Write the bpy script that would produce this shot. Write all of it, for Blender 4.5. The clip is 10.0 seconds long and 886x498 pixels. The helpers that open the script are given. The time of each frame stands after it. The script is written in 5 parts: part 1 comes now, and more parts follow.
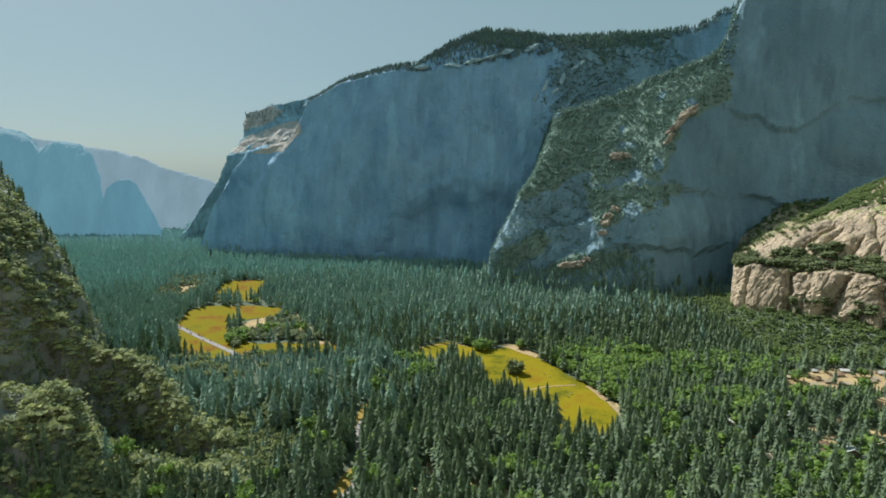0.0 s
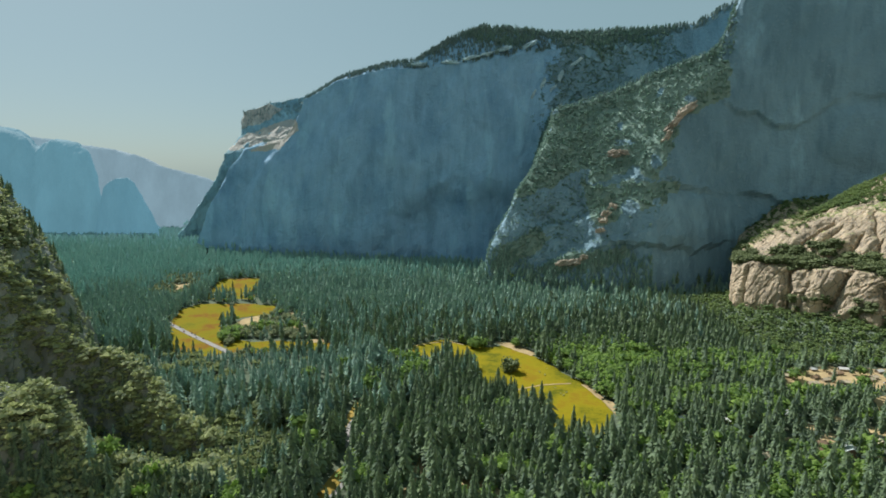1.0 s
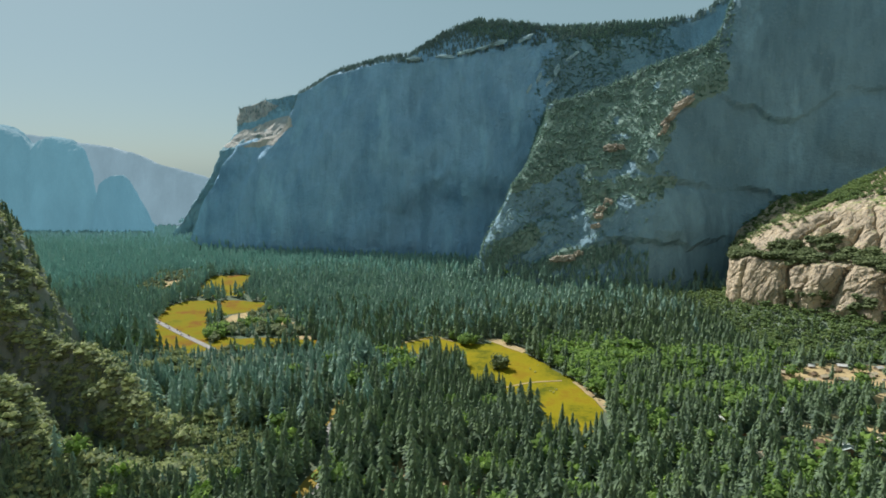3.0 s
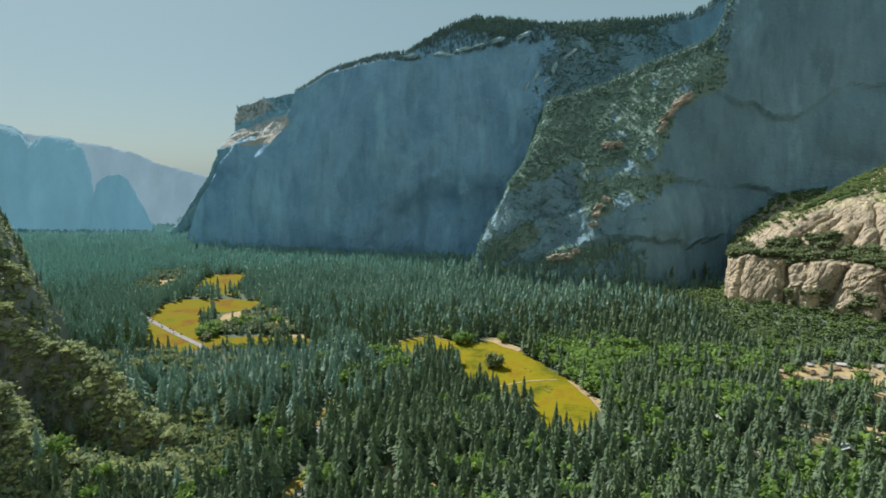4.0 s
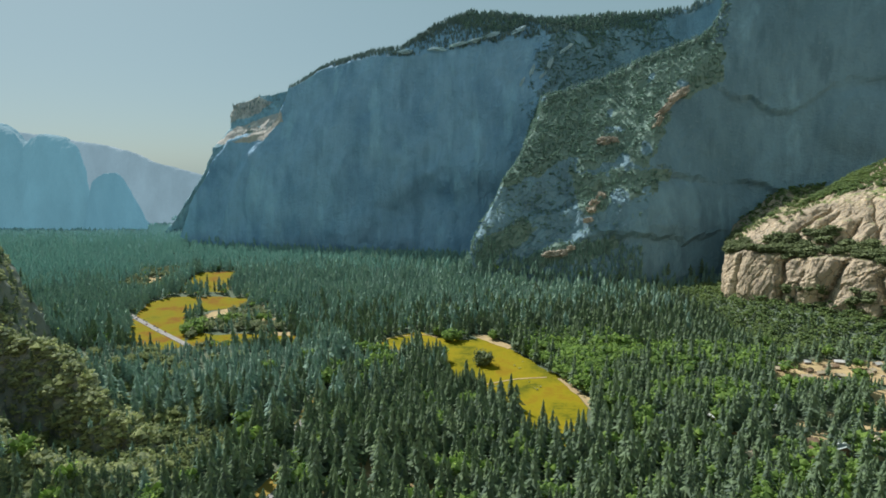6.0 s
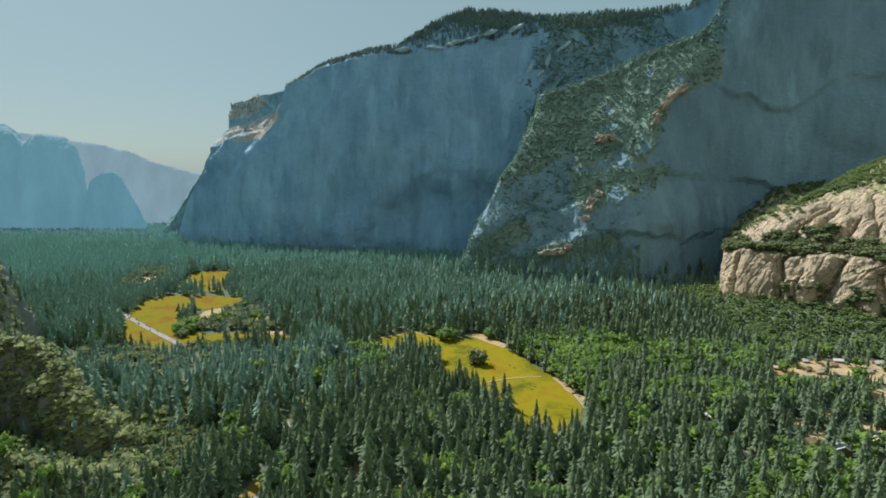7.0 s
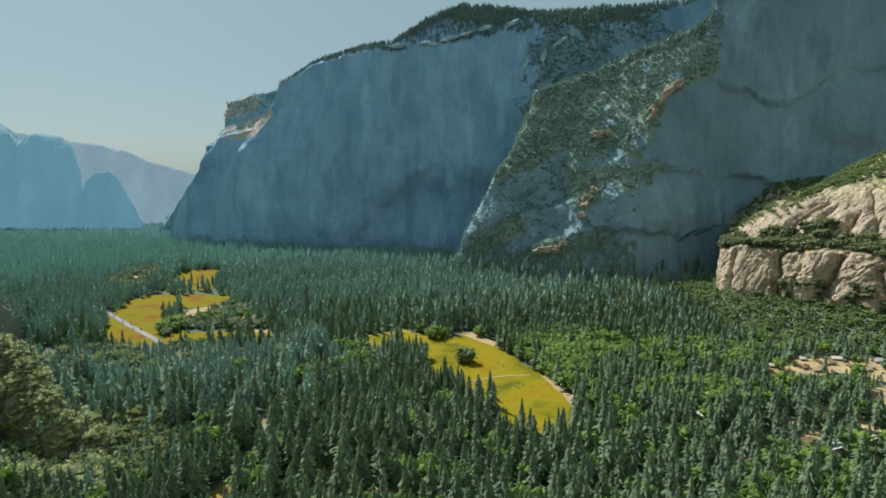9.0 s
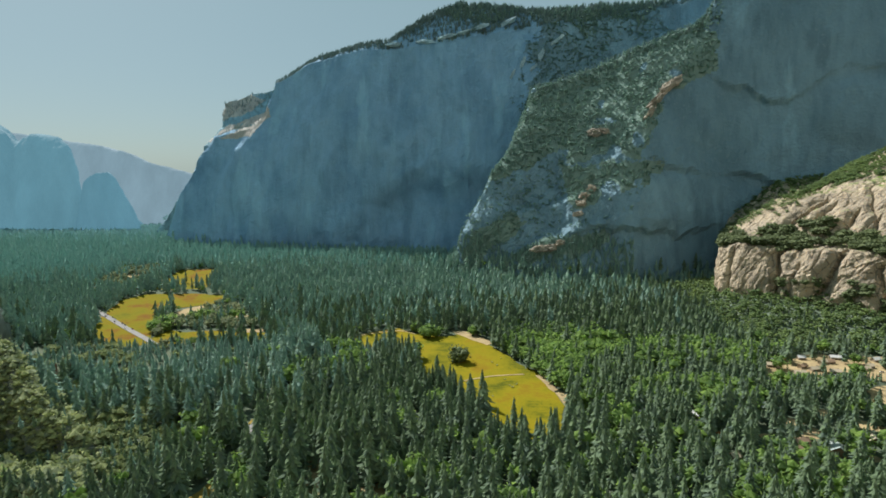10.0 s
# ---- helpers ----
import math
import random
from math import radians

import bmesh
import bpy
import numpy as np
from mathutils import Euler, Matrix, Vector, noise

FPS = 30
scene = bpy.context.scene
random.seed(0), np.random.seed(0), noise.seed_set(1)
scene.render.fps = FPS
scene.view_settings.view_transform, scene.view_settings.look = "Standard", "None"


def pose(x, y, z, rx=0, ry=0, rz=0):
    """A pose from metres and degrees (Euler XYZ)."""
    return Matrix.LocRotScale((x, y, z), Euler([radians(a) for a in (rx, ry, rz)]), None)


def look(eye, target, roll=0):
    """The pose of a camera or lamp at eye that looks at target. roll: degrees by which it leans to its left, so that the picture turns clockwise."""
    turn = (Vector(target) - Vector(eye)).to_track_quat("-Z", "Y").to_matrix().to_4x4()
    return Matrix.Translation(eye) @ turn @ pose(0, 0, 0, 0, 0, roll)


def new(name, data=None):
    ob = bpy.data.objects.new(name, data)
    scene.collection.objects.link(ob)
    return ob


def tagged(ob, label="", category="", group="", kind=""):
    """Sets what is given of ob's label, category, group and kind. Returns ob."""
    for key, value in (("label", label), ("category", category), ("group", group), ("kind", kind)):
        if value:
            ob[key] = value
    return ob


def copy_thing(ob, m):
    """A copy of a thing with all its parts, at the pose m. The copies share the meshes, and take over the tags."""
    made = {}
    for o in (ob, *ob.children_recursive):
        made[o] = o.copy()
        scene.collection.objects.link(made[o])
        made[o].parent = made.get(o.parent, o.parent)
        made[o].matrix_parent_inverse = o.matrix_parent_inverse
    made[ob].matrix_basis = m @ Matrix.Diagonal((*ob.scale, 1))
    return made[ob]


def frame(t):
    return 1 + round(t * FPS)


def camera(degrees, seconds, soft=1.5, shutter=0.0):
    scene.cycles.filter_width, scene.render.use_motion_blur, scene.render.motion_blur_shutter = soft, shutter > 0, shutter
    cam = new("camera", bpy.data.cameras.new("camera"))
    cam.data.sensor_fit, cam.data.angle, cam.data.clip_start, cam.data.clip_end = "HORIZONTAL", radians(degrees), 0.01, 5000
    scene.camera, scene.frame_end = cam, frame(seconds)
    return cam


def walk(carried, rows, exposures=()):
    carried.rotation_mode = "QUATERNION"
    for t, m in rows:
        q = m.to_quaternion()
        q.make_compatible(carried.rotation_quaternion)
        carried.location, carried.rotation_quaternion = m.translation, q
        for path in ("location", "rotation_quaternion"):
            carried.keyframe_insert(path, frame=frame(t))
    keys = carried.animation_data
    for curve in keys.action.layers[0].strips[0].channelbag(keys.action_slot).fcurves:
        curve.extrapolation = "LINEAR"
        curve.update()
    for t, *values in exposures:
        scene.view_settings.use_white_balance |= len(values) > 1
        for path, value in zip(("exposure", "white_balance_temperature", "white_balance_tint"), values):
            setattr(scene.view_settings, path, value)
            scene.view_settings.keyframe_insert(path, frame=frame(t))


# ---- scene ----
cam = camera(76.0, 10.0, soft=1.7)
ROWS = [
    (0.0, 0.0, 0.0, 265.0, 0.00, -7.49, -0.02),
    (0.5, 4.0, 4.4, 262.9, 0.01, -7.54, -0.02),
    (1.0, 7.9, 8.9, 260.8, 0.02, -7.58, -0.02),
    (1.5, 11.9, 13.3, 258.6, 0.03, -7.61, -0.01),
    (2.0, 15.9, 17.7, 256.5, 0.04, -7.64, -0.00),
    (2.5, 20.0, 22.1, 254.3, 0.05, -7.67, 0.01),
    (4.0, 32.2, 35.2, 247.8, 0.09, -7.72, 0.05),
    (4.5, 36.4, 39.5, 245.6, 0.11, -7.73, 0.06),
    (5.0, 40.5, 43.9, 243.4, 0.13, -7.74, 0.08),
    (5.5, 44.7, 48.2, 241.1, 0.14, -7.74, 0.10),
    (7.0, 57.4, 61.1, 234.4, 0.20, -7.71, 0.18),
    (7.5, 61.6, 65.4, 232.1, 0.23, -7.70, 0.21),
    (8.0, 65.9, 69.7, 229.9, 0.25, -7.68, 0.24),
    (8.5, 70.2, 73.9, 227.6, 0.27, -7.65, 0.27),
    (9.0, 74.5, 78.2, 225.3, 0.30, -7.63, 0.30),
    (9.5, 78.9, 82.4, 223.0, 0.32, -7.59, 0.34),
    (10.0, 83.3, 86.6, 220.7, 0.35, -7.56, 0.37),
]
walk(cam, [(t, pose(x, y, z, 90 + pitch, roll, yaw)) for t, x, y, z, yaw, pitch, roll in ROWS],
     exposures=[(0.0, 0.83, 5950, 13), (10.0, 0.83, 5950, 13)])

# ---- light ----
SUN_AZ, SUN_EL = -40.0, 46.0          # degrees from straight ahead (minus: left) and above the horizon
world = bpy.data.worlds.new("sky")
scene.world = world
world.use_nodes = True
wn = world.node_tree.nodes
sky = wn.new("ShaderNodeTexSky")
sky.sky_type, sky.sun_disc = "NISHITA", False
sky.sun_elevation, sky.sun_rotation = radians(SUN_EL), radians(SUN_AZ) % (2 * math.pi)
sky.altitude, sky.air_density, sky.dust_density, sky.ozone_density = 1200, 1.0, 3.5, 1.2
wn["Background"].inputs["Strength"].default_value = 0.0515
air = wn.new("ShaderNodeMix")            # smoke haze evens out the whole sky
air.data_type = "RGBA"
air.inputs[0].default_value = 0.74
air.inputs[7].default_value = (3.2, 4.65, 4.15, 1)
world.node_tree.links.new(sky.outputs[0], air.inputs[6])
world.node_tree.links.new(air.outputs[2], wn["Background"].inputs["Color"])
sun = new("sun", bpy.data.lights.new("sun", "SUN"))
sun.data.energy, sun.data.angle, sun.data.color = 4.1, radians(1.2), (1.0, 0.93, 0.80)
a, e = radians(SUN_AZ), radians(SUN_EL)
sun.matrix_world = look((0, 0, 900), Vector((0, 0, 900)) - Vector((math.sin(a) * math.cos(e), math.cos(a) * math.cos(e), math.sin(e))))

# ---- noise and arrays ----
rng = np.random.default_rng(7)


def lattice(p, seed):
    """Smooth value noise, -1 to 1, at an (n, 3) array of places."""
    i = np.floor(p).astype(np.int64)
    f = p - i
    f = f * f * (3 - 2 * f)
    out = np.zeros(len(p))
    for dx in (0, 1):
        for dy in (0, 1):
            for dz in (0, 1):
                h = (i[:, 0] + dx) * 374761393 + (i[:, 1] + dy) * 668265263 + (i[:, 2] + dz) * 2147483647 + seed * 974711
                h = (h ^ (h >> 13)) * 1274126177
                h = ((h ^ (h >> 16)) & 0xFFFF) / 32767.5 - 1
                out += h * np.where(dx, f[:, 0], 1 - f[:, 0]) * np.where(dy, f[:, 1], 1 - f[:, 1]) * np.where(dz, f[:, 2], 1 - f[:, 2])
    return out


def fbm(p, scale, octaves=4, seed=1, squash=(1, 1, 1)):
    q = np.asarray(p, float) / scale * np.asarray(squash)
    total, amp = np.zeros(len(q)), 1.0
    for k in range(octaves):
        total += amp * lattice(q * 2 ** k + 17.3 * k, seed + k)
        amp *= 0.5
    return total


def mesh_of(name, verts, faces, smooth=False):
    """A mesh from arrays: verts (n, 3), faces (m, 3 or 4)."""
    me = bpy.data.meshes.new(name)
    verts, faces = np.asarray(verts, np.float32), np.asarray(faces, np.int32)
    m, k = faces.shape
    me.vertices.add(len(verts))
    me.vertices.foreach_set("co", verts.ravel())
    me.loops.add(m * k)
    me.loops.foreach_set("vertex_index", faces.ravel())
    me.polygons.add(m)
    me.polygons.foreach_set("loop_start", np.arange(0, m * k, k, dtype=np.int32))
    me.polygons.foreach_set("use_smooth", np.full(m, smooth))
    me.update(calc_edges=True)
    me.validate()
    return me


def solid(name, verts, faces, material, smooth=False, parent=None):
    ob = new(name, mesh_of(name, verts, faces, smooth))
    ob.data.materials.append(material)
    if parent is not None:
        ob.parent = parent
    return ob


def part(name, bm, material, parent, label=""):
    me = bpy.data.meshes.new(name)
    bm.to_mesh(me)
    bm.free()
    me.materials.append(material)
    ob = new(name, me)
    ob.parent = parent
    return tagged(ob, label)


# ---- materials ----
class Mat:
    """A small helper to write node materials."""

    def __init__(self, name, rough=0.9):
        self.m = bpy.data.materials.new(name)
        self.m.use_nodes = True
        self.t = self.m.node_tree
        self.b = self.t.nodes["Principled BSDF"]
        self.b.inputs["Roughness"].default_value = rough
        self.b.inputs["Specular IOR Level"].default_value = 0.25
        self.geo = self.t.nodes.new("ShaderNodeNewGeometry")

    def node(self, kind, **inputs):
        n = self.t.nodes.new(kind)
        for key, value in inputs.items():
            self.put(n.inputs[key.replace("_", " ")], value)
        return n

    def put(self, socket, value):
        if isinstance(value, bpy.types.NodeSocket):
            self.t.links.new(value, socket)
        else:
            socket.default_value = value

    def noise(self, scale, detail=4.0, squash=(1, 1, 1), rough=0.6):
        mp = self.node("ShaderNodeMapping", Vector=self.geo.outputs["Position"], Scale=squash)
        return self.node("ShaderNodeTexNoise", Vector=mp.outputs[0], Scale=scale, Detail=detail, Roughness=rough).outputs["Fac"]

    def ramp(self, fac, *stops):
        n = self.node("ShaderNodeValToRGB", Fac=fac)
        while len(n.color_ramp.elements) < len(stops):
            n.color_ramp.elements.new(0.5)
        for el, (at, c) in zip(n.color_ramp.elements, stops):
            el.position, el.color = at, (*c, 1) if len(c) == 3 else c
        return n.outputs["Color"]

    def step(self, value, lo, hi):
        return self.node("ShaderNodeMapRange", Value=value, From_Min=lo, From_Max=hi).outputs[0]

    def math(self, op, x, y):
        n = self.t.nodes.new("ShaderNodeMath")
        n.operation = op
        self.put(n.inputs[0], x)
        self.put(n.inputs[1], y)
        return n.outputs[0]

    def mix(self, fac, x, y, mode="MIX"):
        n = self.t.nodes.new("ShaderNodeMix")
        n.data_type, n.blend_type = "RGBA", mode
        for socket, value in ((n.inputs[0], fac), (n.inputs[6], x), (n.inputs[7], y)):
            self.put(socket, (*value, 1) if isinstance(value, tuple) and len(value) == 3 else value)
        return n.outputs[2]

    def bump(self, height, distance, strength=1.0):
        n = self.node("ShaderNodeBump", Height=height, Distance=distance, Strength=strength)
        self.t.links.new(n.outputs[0], self.b.inputs["Normal"])

    def colour(self, value):
        self.put(self.b.inputs["Base Color"], (*value, 1) if isinstance(value, tuple) else value)
        return self.m


def granite(name, pale, dark, warm, brush, brush_at=(0.45, 0.65), scale=1.0, cracks=False, ragged=0.7, streaky=0.8, washed=1.0, lichen=(0.58, 0.80)):
    """Weathered granite: stains, long water streaks, cracks, warm lichen, and brush on the flatter ground."""
    k = Mat(name, 0.85)
    big = k.noise(0.006 * scale, 6)
    streak = k.noise(0.05 * scale, 5, (1, 1, 0.10))
    fine = k.noise(0.16 * scale, 6)
    c = k.ramp(big, (0.3, dark), (0.55, pale), (0.75, tuple(0.8 * p for p in pale)))
    c = k.mix(k.math("MULTIPLY", k.step(streak, 0.50, 0.66), streaky), c, dark)
    wash = k.noise(0.020 * scale, 5, (1, 1, 0.13))
    c = k.mix(k.math("MULTIPLY", k.step(wash, 0.50, 0.62), 0.34 * washed), c, tuple(0.7 * p for p in dark))
    c = k.mix(k.math("MULTIPLY", k.step(wash, 0.42, 0.32), 0.25 * washed), c, tuple(min(0.85, 1.3 * p) for p in pale))
    slant = k.node("ShaderNodeMapping", Vector=k.geo.outputs["Position"], Rotation=(0.0, 0.75, 0.0), Scale=(1, 1, 0.22))
    scar = k.node("ShaderNodeTexNoise", Vector=slant.outputs[0], Scale=0.013 * scale, Detail=5.0, Roughness=0.6).outputs["Fac"]
    c = k.mix(k.math("MULTIPLY", k.step(scar, 0.57, 0.66), 0.55 * washed), c, tuple(min(0.85, 1.5 * p) for p in pale))
    c = k.mix(k.math("MULTIPLY", k.step(scar, 0.42, 0.34), 0.6 * washed), c, tuple(0.75 * p for p in dark))
    c = k.mix(k.math("MULTIPLY", k.step(k.noise(0.011 * scale, 3, (1, 1, 0.3)), 0.58, 0.70), 0.55 * washed), c, tuple(min(0.85, 1.35 * p) for p in pale))
    c = k.mix(k.step(fine, *lichen), c, warm)
    z = k.node("ShaderNodeSeparateXYZ", Vector=k.geo.outputs["Normal"]).outputs["Z"]
    zb = k.math("ADD", z, k.math("MULTIPLY", k.math("SUBTRACT", k.noise(0.03, 5), 0.5), ragged))
    green = k.ramp(k.noise(0.12, 4), (0.35, brush), (0.7, tuple(1.9 * b for b in brush)))
    c = k.mix(k.step(zb, *brush_at), c, green)
    if cracks:
        vor = k.node("ShaderNodeTexVoronoi", Vector=k.node("ShaderNodeMapping", Vector=k.geo.outputs["Position"], Scale=(1, 1, 0.6), Rotation=(0.5, 0.4, 0.0)).outputs[0], Scale=0.07)
        vor.feature = "DISTANCE_TO_EDGE"
        gap = k.step(k.math("ADD", vor.outputs[0], k.math("MULTIPLY", fine, 0.25)), 0.10, 0.18)
        c = k.mix(gap, tuple(0.35 * x for x in dark), c)
    k.bump(k.math("ADD", streak, k.math("MULTIPLY", fine, 1.2)), 5.0 / scale, 0.65)
    return k.colour(c)


def leaf(name, dark, light, back=0.0, haze_sheen=0.0):
    """Foliage: every clump its own tone, with wider patches."""
    k = Mat(name, 0.75)
    isl = k.geo.outputs["Random Per Island"]
    patch = k.noise(0.012, 3)
    f = k.math("ADD", k.math("MULTIPLY", isl, 0.6), k.math("ADD", k.math("MULTIPLY", k.step(patch, 0.3, 0.7), 0.25), k.math("MULTIPLY", k.step(k.noise(0.11, 2), 0.3, 0.7), 0.25)))
    c = k.ramp(f, (0.1, dark), (0.9, light))
    k.b.inputs["Sheen Weight"].default_value = haze_sheen                 # bluish sheen in place of haze; weight 0 unless given
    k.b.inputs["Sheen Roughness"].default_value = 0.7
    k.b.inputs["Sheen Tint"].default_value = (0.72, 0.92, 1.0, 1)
    thin = k.node("ShaderNodeBsdfTranslucent", Color=c)
    both = k.node("ShaderNodeMixShader", Fac=back)
    k.t.links.new(k.b.outputs[0], both.inputs[1])
    k.t.links.new(thin.outputs[0], both.inputs[2])
    k.t.links.new(both.outputs[0], k.t.nodes["Material Output"].inputs["Surface"])
    return k.colour(c)


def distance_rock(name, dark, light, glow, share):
    """Far rock; the bright air in front of it is added as emission."""
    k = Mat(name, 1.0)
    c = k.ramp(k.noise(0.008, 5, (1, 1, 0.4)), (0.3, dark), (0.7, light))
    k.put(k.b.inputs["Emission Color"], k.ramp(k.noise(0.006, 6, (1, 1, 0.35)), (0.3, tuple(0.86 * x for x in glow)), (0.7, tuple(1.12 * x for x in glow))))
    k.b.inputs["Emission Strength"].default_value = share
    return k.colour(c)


# shaded cliff and buttress granite is blued for haze; the outcrop stays buff
GRANITE_SHADE = granite("granite_hazed_blue", (0.285, 0.475, 0.655), (0.165, 0.310, 0.470), (0.29, 0.46, 0.62), (0.07, 0.10, 0.08), (0.80, 0.95), streaky=0.3, washed=0.6)
GRANITE_BRUSHY = granite("granite_with_brush", (0.205, 0.325, 0.395), (0.155, 0.255, 0.315), (0.24, 0.34, 0.38), (0.09, 0.13, 0.09), (0.94, 1.0), 1.0, False, 0.2)
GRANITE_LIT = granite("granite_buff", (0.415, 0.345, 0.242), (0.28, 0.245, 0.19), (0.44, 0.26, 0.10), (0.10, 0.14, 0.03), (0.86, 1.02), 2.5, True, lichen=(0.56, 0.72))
GRANITE_TAN = granite("granite_tan", (0.46, 0.40, 0.32), (0.28, 0.25, 0.21), (0.45, 0.32, 0.18), (0.10, 0.14, 0.03), (1.1, 1.3), 2.5)
# headland granite carries the haze in its base colour
GRANITE_FAR = granite("granite_haze_tinted", (0.27, 0.43, 0.50), (0.19, 0.33, 0.40), (0.34, 0.43, 0.45), (0.09, 0.14, 0.12), (0.86, 0.95))
# paler copy of the granite for slabs that the sun strikes
GRANITE_SUNLIT = granite("granite_sunlit_slab", (0.50, 0.47, 0.42), (0.36, 0.35, 0.33), (0.47, 0.42, 0.34), (0.12, 0.15, 0.10), (1.1, 1.3))
# ledge granite is paled to read as sunlit through blue haze
GRANITE_LEDGE = granite("granite_sunlit_ledge", (0.50, 0.66, 0.72), (0.36, 0.50, 0.57), (0.50, 0.62, 0.66), (0.12, 0.15, 0.10), (1.1, 1.3))
FAR_TOWERS = distance_rock("rock_haze_glow", (0.04, 0.06, 0.07), (0.08, 0.10, 0.11), (0.086, 0.190, 0.220), 0.70)
FAR_PINNACLE = distance_rock("pinnacle_haze_glow", (0.04, 0.06, 0.07), (0.08, 0.10, 0.11), (0.076, 0.172, 0.204), 0.72)
FAR_RIDGE = distance_rock("ridge_haze_glow", (0.05, 0.06, 0.07), (0.08, 0.09, 0.10), (0.180, 0.258, 0.280), 0.66)
# needle colours are lightened and blued in place of haze, more with distance
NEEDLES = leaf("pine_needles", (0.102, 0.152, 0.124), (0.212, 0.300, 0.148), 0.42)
NEEDLES_HAZED = leaf("hazed_needles", (0.195, 0.310, 0.285), (0.330, 0.475, 0.355), 0.40)
NEEDLES_HAZED_MORE = leaf("more_hazed_needles", (0.265, 0.445, 0.400), (0.355, 0.545, 0.475), 0.36)
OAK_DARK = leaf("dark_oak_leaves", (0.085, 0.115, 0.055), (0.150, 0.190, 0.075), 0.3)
NEEDLES_HAZED_MOST = leaf("most_hazed_needles", (0.350, 0.540, 0.540), (0.430, 0.620, 0.600), 0.36)
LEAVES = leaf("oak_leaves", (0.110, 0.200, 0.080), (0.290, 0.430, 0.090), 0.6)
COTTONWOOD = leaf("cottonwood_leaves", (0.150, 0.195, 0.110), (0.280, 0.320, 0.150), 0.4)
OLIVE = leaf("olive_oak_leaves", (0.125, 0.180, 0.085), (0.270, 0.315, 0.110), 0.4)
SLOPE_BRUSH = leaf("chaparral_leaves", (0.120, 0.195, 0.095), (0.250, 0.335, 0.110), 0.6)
# rim and ledge greens are blued, and hillside brush lightened, in place of haze
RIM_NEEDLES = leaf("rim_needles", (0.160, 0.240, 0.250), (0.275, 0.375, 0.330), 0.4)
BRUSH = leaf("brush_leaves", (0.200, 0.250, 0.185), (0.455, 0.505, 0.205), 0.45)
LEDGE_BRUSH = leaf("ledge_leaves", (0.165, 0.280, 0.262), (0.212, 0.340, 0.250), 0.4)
BARK = Mat("bark", 0.95)
BARK = BARK.colour(BARK.ramp(BARK.noise(1.5, 4, (1, 1, 0.2)), (0.3, (0.06, 0.04, 0.028)), (0.7, (0.17, 0.11, 0.075))))


def ground_material(name, stops, scale, fine=0.4, rough=0.95):
    k = Mat(name, rough)
    n = k.math("ADD", k.math("MULTIPLY", k.noise(scale, 6), 0.65), k.math("ADD", k.math("MULTIPLY", k.noise(fine, 4), 0.15), k.math("MULTIPLY", k.noise(scale * 6, 5, (1, 2.5, 1)), 0.2)))
    k.bump(k.noise(fine, 5), 0.6, 0.6)
    k.b.inputs["Specular IOR Level"].default_value = 0.06
    return k.colour(k.ramp(n, *stops))


SOIL = ground_material("forest_floor", [(0.3, (0.075, 0.10, 0.07)), (0.55, (0.095, 0.12, 0.08)), (0.75, (0.14, 0.14, 0.09))], 0.02)
SLOPE_SOIL = ground_material("green_brush_soil", [(0.3, (0.115, 0.155, 0.115)), (0.55, (0.145, 0.185, 0.13)), (0.75, (0.19, 0.205, 0.14))], 0.05)
# ledge soil is tinted to the hazed ledge greens
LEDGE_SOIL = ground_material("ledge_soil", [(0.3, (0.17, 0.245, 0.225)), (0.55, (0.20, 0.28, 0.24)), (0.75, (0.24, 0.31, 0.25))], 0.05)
# hillside soil is lightened to stand in for haze
HILL_SOIL = ground_material("brushy_soil", [(0.3, (0.195, 0.22, 0.20)), (0.55, (0.225, 0.25, 0.22)), (0.75, (0.27, 0.28, 0.22))], 0.03)
GRASS = ground_material("dry_meadow_grass", [(0.39, (0.075, 0.085, 0.006)), (0.46, (0.160, 0.145, 0.006)), (0.54, (0.205, 0.172, 0.006)), (0.60, (0.190, 0.130, 0.008))], 0.020)
GRASS_DRY = ground_material("drier_meadow_grass", [(0.38, (0.10, 0.105, 0.006)), (0.45, (0.155, 0.14, 0.004)), (0.53, (0.165, 0.125, 0.004)), (0.59, (0.15, 0.07, 0.012))], 0.022)
STRAW = ground_material("straw_grass", [(0.3, (0.17, 0.14, 0.03)), (0.55, (0.26, 0.185, 0.045)), (0.75, (0.32, 0.24, 0.09))], 0.06)
SAND = ground_material("pale_sand", [(0.3, (0.22, 0.165, 0.10)), (0.6, (0.40, 0.315, 0.165)), (0.8, (0.48, 0.41, 0.27))], 0.05)
ROAD = ground_material("pale_asphalt", [(0.3, (0.19, 0.185, 0.18)), (0.7, (0.30, 0.29, 0.28))], 0.08)

# ---- large forms ----


def spread(rows, n, sharp=0.5):
    """Resample an (r, c, 3) lattice to n rows, between straight and rounded."""
    r = len(rows)
    t = np.linspace(0, r - 1, n)
    i = np.minimum(t.astype(int), r - 2)
    f = (t - i)[:, None, None]
    p0, p1, p2, p3 = rows[np.maximum(i - 1, 0)], rows[i], rows[i + 1], rows[np.minimum(i + 2, r - 1)]
    straight = p1 * (1 - f) + p2 * f
    curve = 0.5 * (2 * p1 + (p2 - p0) * f + (2 * p0 - 5 * p1 + 4 * p2 - p3) * f ** 2 + (3 * p1 - p0 - 3 * p2 + p3) * f ** 3)
    return straight * sharp + curve * (1 - sharp)


def normals(g):
    """Normals of a (v, u, 3) grid."""
    du, dv = np.gradient(g, axis=1), np.gradient(g, axis=0)
    n = np.cross(du, dv)
    return n / np.maximum(np.linalg.norm(n, axis=2, keepdims=True), 1e-9)


